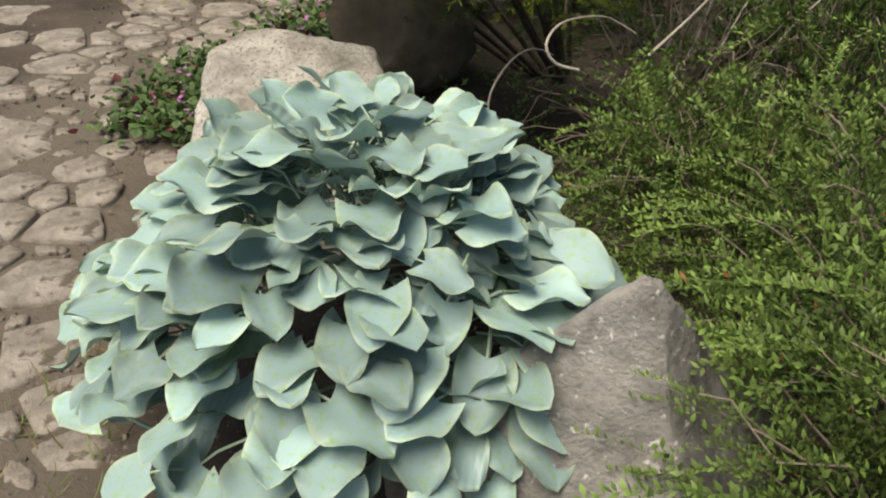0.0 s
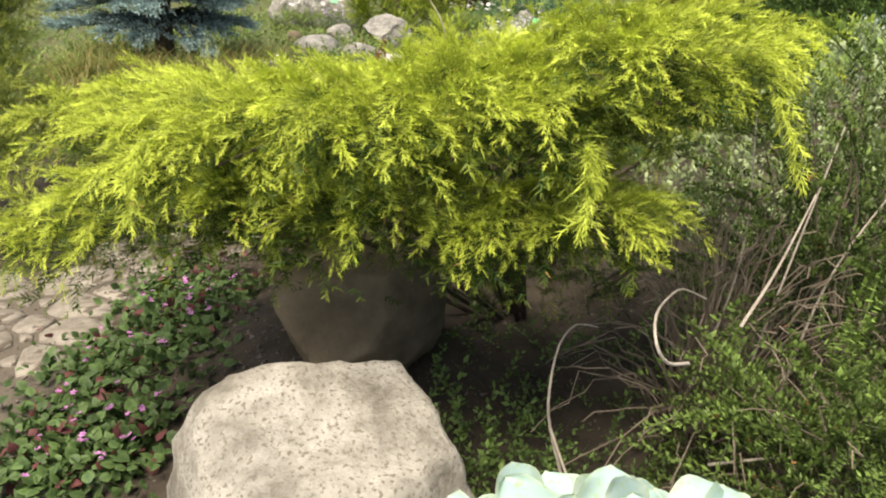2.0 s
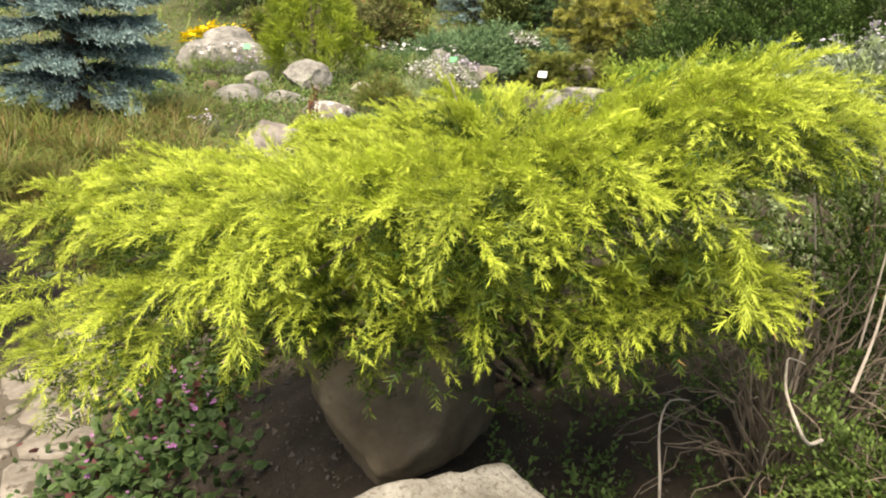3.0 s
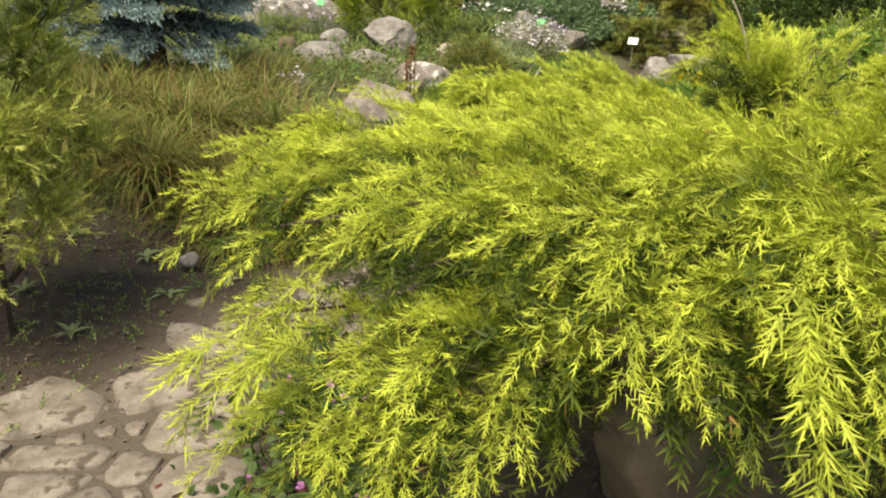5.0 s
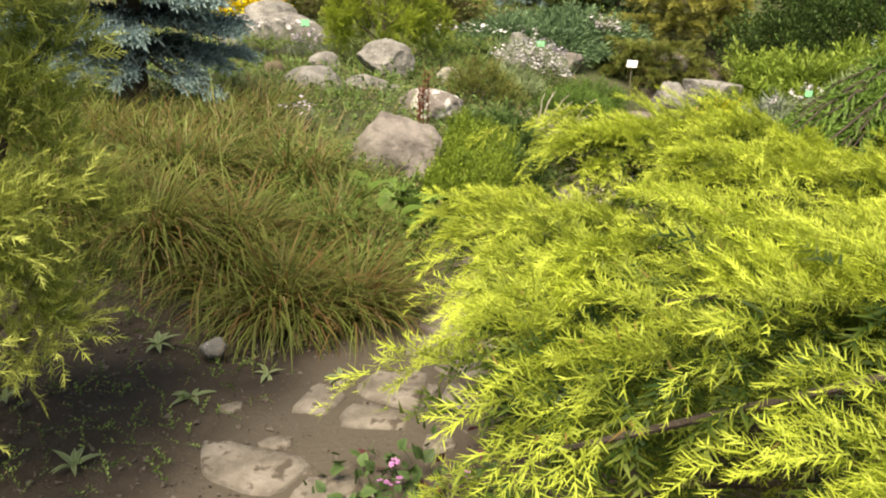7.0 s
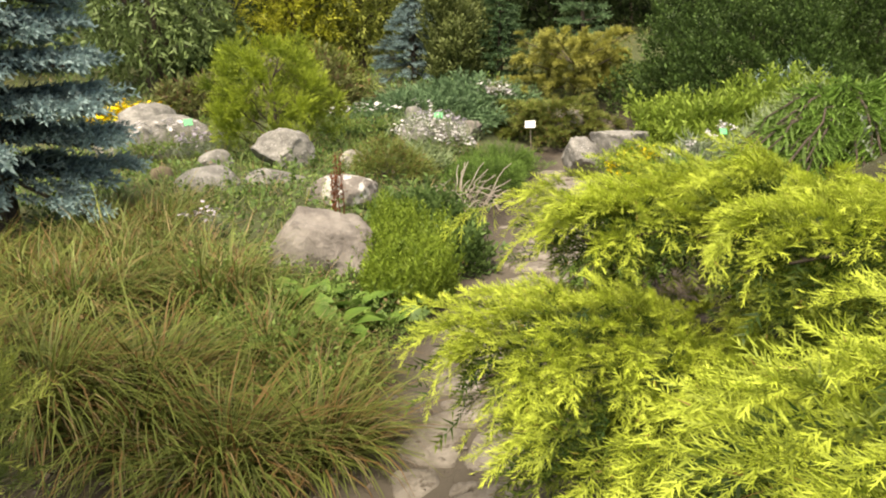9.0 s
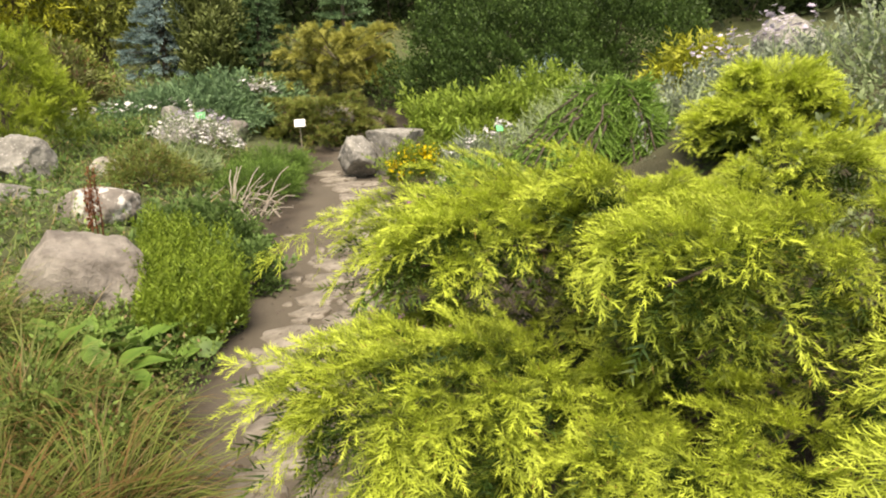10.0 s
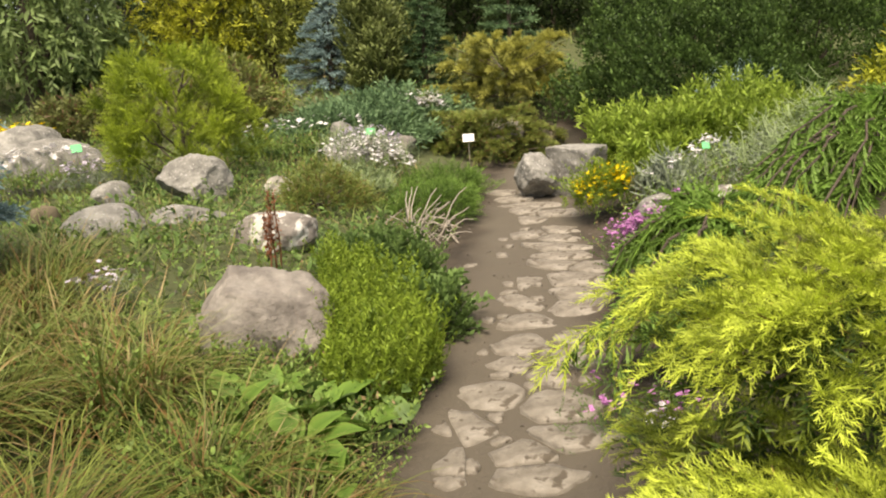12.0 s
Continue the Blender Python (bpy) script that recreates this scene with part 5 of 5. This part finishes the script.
ROUND = [t_leaf(0.9, 0.05, 3, 0.1), t_leaf(0.8, -0.05, 3, 0.2)]
flower_patch("cranesbill_patch", "low green round-leaved patch with pink-purple flowers under the juniper", patch(-1.08, 3.66, 0.28, 0.62, 30), "pink", "lamium", 2000, 0.042, 0.026, 0.10, ROUND, 0.10, 2, up=0.5)
flower_patch("cranesbill_patch", "small outlying patch of pink-purple flowers beside the stones", patch(-1.32, 3.22, 0.12, 0.22, 6), "pink", "lamium", 420, 0.042, 0.026, 0.09, ROUND, 0.09, 2, up=0.5)
flower_patch("cranesbill_patch", "pink flowers at the foot of the golden juniper", patch(-0.95, 4.38, 0.22, 0.42, 16), "pink", "lamium", 640, 0.042, 0.027, 0.10, ROUND, 0.09, 3, up=0.5)
flower_patch("pink_flowers", "pink flowers at the path's edge under juniper", patch(0.72, 6.28, 0.16, 0.24, 14), "pink", "weed", 260, 0.07, 0.032, 0.12, None, 0.07, 4)
flower_patch("pink_flowers", "spikes of small pink-purple flowers by a grey rock", patch(2.40, 7.60, 0.28, 0.18, 110), "pink", "weed", 220, 0.1, 0.03, 0.22, None, 0.06, 5)
flower_patch("yellow_flowers", "bushy bright yellow flowers beside the path stones", patch(3.18, 8.60, 0.24, 0.22, 150, 0.06, 0.12), "yellow", "feather", 420, 0.14, 0.045, 0.2, None, 0.06, 2, lift=0.25)
flower_patch("white_flowers", "mound of small white flowers over grey foliage", patch(2.55, 10.95, 0.48, 0.3, 240, 0.16, 0.18), "white", "herb", 420, 0.12, 0.045, 0.04, TUFT, 0.06, 2, lift=0.12)
flower_patch("white_daisies", "scattered white daisies on thin stems", patch(2.45, 12.1, 0.8, 0.4, 60, 0.1), "white", "cover", 300, 0.16, 0.06, 0.3, None, 0.1)
flower_patch("white_daisies", "white flat-topped flowers before a pale boulder", patch(-0.05, 12.2, 0.5, 0.3, 60, 0.1), "white", "cover", 300, 0.14, 0.075, 0.3, None, 0.1)
flower_patch("lilac_flowers", "pale lilac flowers among the rocks", patch(0.35, 12.0, 0.35, 0.25, 60, 0.05), "lilac", "silver", 220, 0.1, 0.05, 0.22, None, 0.08, 2)
flower_patch("lilac_flowers", "pale lilac flowers beside a rock", patch(-0.55, 8.3, 0.14, 0.1, 26, 0.02), "lilac", "silver", 90, 0.08, 0.03, 0.16, None, 0.05, 2)
flower_patch("lilac_flowers", "pale lilac cushion behind white flowers", patch(2.9, 11.5, 0.4, 0.22, 110, 0.16, 0.1), "lilac", "silver", 160, 0.1, 0.05, 0.1, None, 0.08, 2)
flower_patch("yellow_flowers", "yellow flowering cushion beyond the rocks", patch(0.0, 14.6, 0.55, 0.35, 170, 0.12, 0.18), "yellow", "feather", 160, 0.12, 0.1, 0.06, None, 0.1, 2)
flower_patch("white_flowers", "white flowers beside a name tag", patch(4.5, 12.7, 0.28, 0.2, 90, 0.42), "white", "olive", 60, 0.12, 0.06, 0.06, None, 0.06, 2)
flower_patch("white_flowers", "flat white flower heads on the bank", patch(3.35, 7.95, 0.35, 0.16, 12, 0.08), "white", "herb", 60, 0.12, 0.03, 0.22, None, 0.05, 9)
flower_patch("white_flowers", "white and lilac flowers on the hillside", patch(4.9, 6.4, 0.7, 0.5, 120, 0.08), "lilac", "silver", 300, 0.18, 0.05, 0.34, None, 0.1, 2)
flower_patch("white_flower", "white globe flower at the path's edge", patch(0.62, 6.1, 0.03, 0.03, 3, 0.03), "white", "weed", 20, 0.06, 0.03, 0.09, None, 0.03, 6)
mound("silver_plant", "silver-leaved plant with narrow pointed leaves", (3.45, 8.2), (0.26, 0.24, 0.26), 700, "silver", [t_grass(0.1, 3, 0.5), t_grass(0.1, 3, 0.9)], 0.16, "plant", upward=0.8, seed=31, stems=3)
mound("silver_plant", "grey-green herb cushion on the bank", (3.5, 7.1), (0.5, 0.35, 0.42), 1300, "herb", TUFT, 0.15, "plant", upward=1.2, seed=32, stems=3)
mound("blue_dwarf_conifer", "low blue-grey dwarf conifer on the bank", (6.9, 9.9), (0.5, 0.4, 0.6), 700, "bluespruce", NEEDLES_FAR, 0.14, upward=0.5, seed=33)
mound("grey_cushion", "grey-green cushion plant beside white flowers", (2.0, 10.35), (0.36, 0.3, 0.26), 1100, "herb", TUFT, 0.14, "plant", upward=0.9, seed=34, stems=3)
mound("green_cushion", "low green spreading cushion along the path", (2.35, 9.75), (0.42, 0.36, 0.22), 1000, "spruce", SPRAY, 0.11, "plant", upward=0.5, seed=35, stems=3)
mound("green_cushion", "low green spreading cushion along the path", (2.95, 10.4), (0.45, 0.3, 0.2), 900, "spruce", SPRAY, 0.11, "plant", upward=0.5, seed=36, stems=3)
mound("leafy_herb", "leafy green herb overhanging the path", (0.95, 8.35), (0.26, 0.3, 0.24), 420, "weed", [t_leafy(14, 0.3, 0.12)], 0.16, "plant", upward=0.3, seed=37, stems=4)
mound("leafy_herb", "leafy green herb overhanging the path", (0.78, 7.75), (0.2, 0.24, 0.2), 300, "weed", [t_leafy(14, 0.3, 0.12)], 0.15, "plant", upward=0.3, seed=38, stems=4)


# ---- prostrate spruce: hanging fingers ----
def prostrate(name, label, foot, tips, size=0.18):
    ob = thing(name, label, "conifer", foot)
    leaves = []
    for tip, sag in tips:
        line = bent(foot, tip, sag, 8, 0.01)
        piece("branch", [tube(line, np.linspace(0.012, 0.004, 8), 5)], M["bark"], ob)
        k = 32
        i = rng.uniform(1.0, 6.99, k)
        lo = i.astype(int)
        P = line[lo] + (line[lo + 1] - line[lo]) * (i - lo)[:, None]
        t = unit(line[lo + 1] - line[lo])
        sd = unit(np.cross(t, UP)) * rng.choice([-1, 1], k)[:, None]
        leaves += many(NEEDLES, P, t * 0.8 + sd * 0.8 - UP * 0.25 + rng.normal(0, 0.15, (k, 3)), UP, size * rng.uniform(0.6, 1.2, k), rng.uniform(-0.1, 0.3, k))
    tagged(piece("foliage", leaves, M["spruce"], ob), kind="stuff")
    return ob


prostrate("prostrate_spruce", "prostrate spruce with drooping dark green fingers beside the path", (1.98, 6.75, 0.36), fan_tips((1.9, 6.85, 0.12), (0.56, 0.5, 0.30), 34, 11))
prostrate("prostrate_spruce", "prostrate spruce with drooping fingers on the bank", (2.85, 6.38, 0.80), fan_tips((2.72, 6.5, 0.38), (0.85, 0.62, 0.44), 84, 12), 0.15)
prostrate("prostrate_spruce", "small prostrate spruce below golden juniper", (1.1, 6.3, 0.22), fan_tips((1.0, 6.5, 0.05), (0.34, 0.3, 0.26), 16, 13), 0.11)


# ---- broad-leaved weeds, dried stems ----
def rosette(label, at, n, size, material="herb", name="weed_rosette", lift=25):
    at = on_ground(*at)
    ob = thing(name, label, "weed", at, "weeds on the soil")
    me = LEAF_BROAD if size > 0.09 else LEAF_LANCE
    for k in range(n):
        leaf = new("leaf", me)
        leaf.parent = ob
        s = size * rng.uniform(0.7, 1.15)
        leaf.matrix_basis = pose(0, 0, 0.012, 0, 0, k * 137.5 + rng.normal(0, 12)) @ pose(0, 0, 0, lift + rng.normal(0, 12), 0, 0) @ Matrix.Diagonal((s, s, s, 1))
    return ob


def leaf_mesh(width, seg=5, fold=0.12, stalk=0.0, material="weed"):
    v, f, a = t_leaf(width, fold, seg, 0.3)
    v = v + np.array([0, stalk, stalk * 0.4])
    if stalk:
        v, f, a = joined([(v, f, a), tube([(0, 0, 0), (0, stalk * 0.6, stalk * 0.35), (0, stalk * 1.02, stalk * 0.4)], [0.03, 0.025, 0.02], 4)])
    return build("leaf", v, f, M[material], a, True)


LEAF_LANCE, LEAF_BROAD = leaf_mesh(0.26, material="herb"), leaf_mesh(0.72, 6, 0.1, 0.8, "broadleaf")
for x, y, n, s in ((-1.88, 5.12, 7, 0.085), (-1.62, 5.78, 8, 0.088), (-1.52, 5.42, 7, 0.085), (-2.1, 5.5, 6, 0.07), (-1.25, 5.52, 5, 0.07), (-1.0, 5.42, 5, 0.07), (-1.95, 5.95, 6, 0.08), (-2.3, 4.9, 6, 0.07)):
    rosette("small weed rosette on bare dark soil", (x, y), n, s)
for x, y, n, s in ((-0.30, 6.95, 8, 0.15), (-0.12, 7.1, 8, 0.15), (-0.02, 6.92, 7, 0.14), (-0.4, 7.2, 6, 0.15), (-0.2, 7.3, 7, 0.15), (0.08, 7.2, 5, 0.12), (-0.5, 6.75, 5, 0.12), (-0.25, 6.72, 6, 0.13)):
    rosette("broad-leaved green plant with heart-shaped leaves", (x - 0.10, y - 0.14), n, s, name="broad_leaf_plant", lift=42)
dried = thing("dried_stems", "bunch of bleached dead flower stems on soil", "dry plant", on_ground(2.0, 9.2))
for k in range(34):
    a = rng.uniform(0, 6.28)
    p = on_ground(1.95 + rng.normal(0, 0.16), 9.25 + rng.normal(0, 0.16))
    q = p + np.array([math.cos(a) * 0.26, math.sin(a) * 0.26, rng.uniform(0.02, 0.34)])
    piece("stem", [tube(bent(p, q, 0.04, 5, 0.01), np.linspace(0.007, 0.003, 5), 5)], M["twigpale"], dried)
dock = thing("dock_spike", "rusty brown seed spike beside a rock", "weed", on_ground(0.36, 8.55))
for k in range(4):
    p = on_ground(0.36 + 0.03 * k, 8.55 + 0.02 * k)
    q = p + np.array([rng.normal(0, 0.03), rng.normal(0, 0.03), rng.uniform(0.35, 0.5)])
    piece("stem", [tube(bent(p, q, 0.0, 5, 0.005), np.linspace(0.006, 0.003, 5), 5)], M["rust_stem"], dock)
    n = 90
    u = rng.random(n)
    tagged(piece("seed_head", many(OVAL, p + (q - p) * (0.35 + 0.65 * u)[:, None] + rng.normal(0, 0.012, (n, 3)), rng.normal(0, 1, (n, 3)), UP, 0.022), M["rust"], dock), kind="stuff")


# ---- plant name tags ----
def tag(label, at, w, h, tall, material, turn):
    ob = thing("plant_tag", label, "sign", at, "plant name tags")
    bm = bmesh.new()
    bmesh.ops.create_cube(bm, size=1.0)
    bmesh.ops.scale(bm, vec=(w, 0.004, h), verts=bm.verts)
    bmesh.ops.bevel(bm, geom=bm.edges[:], offset=0.0015, segments=1, affect="EDGES")
    me = bpy.data.meshes.new("plate")
    bm.to_mesh(me)
    bm.free()
    me.materials.append(M[material])
    plate = new("plate", me)
    plate.parent = ob
    plate.matrix_basis = pose(0, 0, tall, -35, 0, turn)
    v, f, a = tube([(0, 0, -0.05), (0, 0, tall)], [0.004, 0.004], 5)
    st = new("stake", build("stake", v, f, M["twigpale"], a))
    st.parent = ob
    return ob


tag("white plant label on a stake before a juniper", tuple(on_ground(4.35, 11.7)), 0.13, 0.10, 0.30, "tagwhite", -40)
tag("green plant label on a stake by silver foliage", tuple(on_ground(3.55, 7.95)), 0.055, 0.06, 0.26, "taggreen", -40)
tag("green plant label on a stake above white flowers", tuple(on_ground(2.85, 11.4)), 0.1, 0.08, 0.36, "taggreen", -40)
tag("green plant label on a stake among white flowers", tuple(on_ground(0.2, 12.0)), 0.09, 0.08, 0.42, "taggreen", -10)

# ---- far gravel track ----
track = [(4.3, 17.2), (3.5, 18.6), (2.8, 20.2), (2.3, 22.0), (2.1, 24.5)]
TV, TF = [], []
for i, (x, y) in enumerate(track):
    for w in (-0.42, 0.42):
        TV.append((x + w, y + w * 0.3, height(x + w, y + w * 0.3) + 0.06))
        TV.append((x + w * 1.15, y + w * 0.34, height(x + w, y + w * 0.3) - 0.1))
for i in range(len(track) - 1):
    a = i * 4
    TF += [(a, a + 2, a + 6, a + 4), (a + 1, a, a + 4, a + 5), (a + 2, a + 3, a + 7, a + 6)]
tagged(new("far_track", build("far_track", TV, TF, M["flag"])), "pale gravel track across the far lawn", "path", kind="structure")

# ---- path stones ----
paving = tagged(thing("pavement", "irregular flat stones set in trodden soil", "path", (0, 0, 0)), kind="structure")


STONES = []


def slab_mesh(seed, half, rivals):
    """A flat broken stone in its own outline: straight worn sides that keep a joint's width from its neighbours, an uneven top."""
    r = np.random.default_rng(seed)
    n = 22
    a = np.arange(n) * 2 * math.pi / n
    m = int(r.integers(4, 7))
    phi = np.arange(m) * 2 * math.pi / m + r.normal(0, 0.3, m)
    h = r.uniform(0.74, 1.12, m)
    k = np.min([h[i] / np.maximum(0.15, np.cos(a - phi[i])) for i in range(m)], axis=0)
    k = np.minimum(k, 1.5) + r.normal(0, 0.03, n)
    X, Y = np.cos(a) * k * half[0], np.sin(a) * k * half[1]
    rad, ux, uy = np.hypot(X, Y), X / np.hypot(X, Y), Y / np.hypot(X, Y)
    for dx, dy, share in rivals:
        d = math.hypot(dx, dy)
        c = (ux * dx + uy * dy) / d
        lim = d * share - 0.012
        rad = np.where(c > 0.05, np.minimum(rad, np.maximum(lim, 0.02) / np.maximum(c, 0.05)), rad)
    X, Y = ux * rad, uy * rad
    slope = r.normal(0, 0.03, 2)
    ring = lambda s, z, e: np.stack([X * s, Y * s, np.full(n, z) + r.normal(0, e, n) + X * s * slope[0] + Y * s * slope[1]], axis=1)
    V = np.concatenate([ring(1.02, -0.05, 0.002), ring(1.0, 0.003, 0.003), ring(0.95, 0.011, 0.002), ring(0.55, 0.014, 0.003), [[0, 0, 0.013]]])
    F = [(b * n + i, b * n + (i + 1) % n, (b + 1) * n + (i + 1) % n, (b + 1) * n + i) for b in range(3) for i in range(n)]
    F += [(3 * n + i, 3 * n + (i + 1) % n, 4 * n) for i in range(n)]
    me = bpy.data.meshes.new("stone")
    me.from_pydata([tuple(v) for v in V], [], F)
    me.polygons.foreach_set("use_smooth", np.full(len(me.polygons), True))
    me.materials.append(M["flag"])
    return me


def lay(stones, turn, grow=1.25):
    """Notes down stones (x, y, width, depth) to be set."""
    for x, y, w, d in stones:
        STONES.append((x, y, w * grow * 0.58, d * grow * 0.58, math.radians(turn + rng.normal(0, 9))))


def set_stones():
    for i, (x, y, w, d, t) in enumerate(STONES):
        c, s = math.cos(t), math.sin(t)
        rivals = []
        for j, (X, Y, W, D, _) in enumerate(STONES):
            gap = math.hypot(X - x, Y - y)
            if j != i and 0.02 < gap < 0.75:
                rivals.append((c * (X - x) + s * (Y - y), -s * (X - x) + c * (Y - y), (w + d) / (w + d + W + D)))
        st = new("stone", slab_mesh(i, (w, d), rivals))
        st.parent = paving
        st.matrix_basis = pose(x, y, height(x, y) + rng.uniform(-0.004, 0.006), rng.normal(0, 1.0), rng.normal(0, 1.0), math.degrees(t))


lay([(0.62, 6.57, 0.22, 0.25), (0.51, 6.84, 0.22, 0.22), (0.3, 6.7, 0.21, 0.27), (0.48, 6.39, 0.24, 0.18), (0.29, 6.4, 0.24, 0.19), (0.21, 6.27, 0.28, 0.17), (0.07, 6.49, 0.14, 0.22), (1.04, 6.9, 0.19, 0.24),
     (0.79, 7.01, 0.18, 0.18), (0.98, 7.16, 0.22, 0.24), (0.83, 6.82, 0.17, 0.2), (1.22, 7.08, 0.12, 0.19), (1.23, 7.39, 0.18, 0.19), (1.56, 7.34, 0.28, 0.22), (1.75, 7.51, 0.3, 0.2), (1.93, 7.69, 0.35, 0.2)], -48)
lay([(2.13, 7.77, 0.27, 0.2), (1.46, 7.62, 0.25, 0.25), (1.68, 7.87, 0.14, 0.22), (2.08, 8.0, 0.25, 0.14), (2.22, 8.14, 0.26, 0.14), (2.38, 8.32, 0.29, 0.17), (2.56, 8.5, 0.25, 0.17), (2.76, 8.67, 0.26, 0.17),
     (2.54, 8.75, 0.21, 0.2), (2.88, 9.11, 0.16, 0.2), (3.09, 9.41, 0.2, 0.22), (3.13, 9.12, 0.29, 0.2), (3.27, 9.5, 0.32, 0.16), (3.39, 9.86, 0.27, 0.22), (3.74, 9.98, 0.36, 0.22), (3.54, 10.18, 0.21, 0.2)], -54)
lay([(-0.8, 5.31, 0.23, 0.26), (-0.51, 5.4, 0.21, 0.22), (-0.63, 5.18, 0.12, 0.1), (-0.59, 5.59, 0.12, 0.15), (-0.43, 5.77, 0.18, 0.27), (-1.11, 5.29, 0.11, 0.15), (-0.96, 5.14, 0.17, 0.12), (-0.2, 5.95, 0.2, 0.2), (-0.05, 6.15, 0.2, 0.2), (-0.28, 5.62, 0.18, 0.18)], -32)
lay([(-1.37, 4.98, 0.21, 0.2), (-1.5, 4.66, 0.32, 0.24), (-1.34, 4.51, 0.19, 0.15), (-1.47, 4.36, 0.31, 0.18), (-1.2, 4.77, 0.17, 0.12), (-1.88, 4.58, 0.26, 0.26), (-1.82, 4.3, 0.32, 0.2), (-1.6, 4.18, 0.18, 0.13), (-1.45, 4.1, 0.24, 0.2), (-1.75, 4.02, 0.22, 0.2), (-1.55, 3.86, 0.26, 0.2), (-1.95, 3.98, 0.16, 0.2)], -12)
lay([(-1.72, 2.86, 0.40, 0.5), (-1.25, 2.52, 0.15, 0.18), (-1.37, 2.45, 0.11, 0.16), (-1.23, 2.28, 0.21, 0.19), (-1.16, 2.02, 0.21, 0.24), (-1.03, 1.7, 0.18, 0.28), (-0.84, 1.5, 0.16, 0.14), (-0.73, 1.4, 0.12, 0.1),
     (-1.42, 2.27, 0.13, 0.17), (-1.52, 2.5, 0.13, 0.16), (-1.33, 2.84, 0.1, 0.15), (-1.37, 2.66, 0.2, 0.13), (-2.13, 3.88, 0.29, 0.24), (-1.87, 3.8, 0.17, 0.2), (-2.15, 3.35, 0.14, 0.19), (-1.94, 3.57, 0.28, 0.22),
     (-2.0, 3.2, 0.21, 0.14), (-2.36, 3.8, 0.15, 0.17), (-1.85, 4.17, 0.3, 0.2)], 16, 1.22)
lay([(-1.9, 3.34, 0.14, 0.12), (-2.47, 4.19, 0.28, 0.22), (-1.72, 3.57, 0.12, 0.13), (-1.31, 2.06, 0.08, 0.12), (-1.47, 3.1, 0.1, 0.14), (-1.4, 1.75, 0.24, 0.2), (-1.2, 1.4, 0.22, 0.2), (-0.95, 1.2, 0.2, 0.18), (-1.5, 2.05, 0.2, 0.2),
     (-1.66, 2.3, 0.18, 0.2), (-2.1, 2.6, 0.3, 0.3), (-1.9, 2.3, 0.2, 0.2), (-0.75, 0.9, 0.24, 0.2), (-0.5, 0.55, 0.26, 0.2), (-1.62, 3.3, 0.13, 0.16), (-1.25, 3.05, 0.1, 0.1), (-1.12, 2.8, 0.1, 0.14), (-0.98, 2.4, 0.1, 0.12), (-2.3, 3.1, 0.25, 0.25)], 16, 1.22)
lay([(0.1 * math.floor(10 * (x + rng.normal(0, 0.16))), y + rng.normal(0, 0.16), rng.uniform(0.05, 0.10), rng.uniform(0.05, 0.09)) for (x, y) in [(ROUTE[i][0] + (ROUTE[i + 1][0] - ROUTE[i][0]) * u, ROUTE[i][1] + (ROUTE[i + 1][1] - ROUTE[i][1]) * u) for i in range(2, 11) for u in np.arange(0.05, 1, 0.11)]], 0, 1.0)
set_stones()
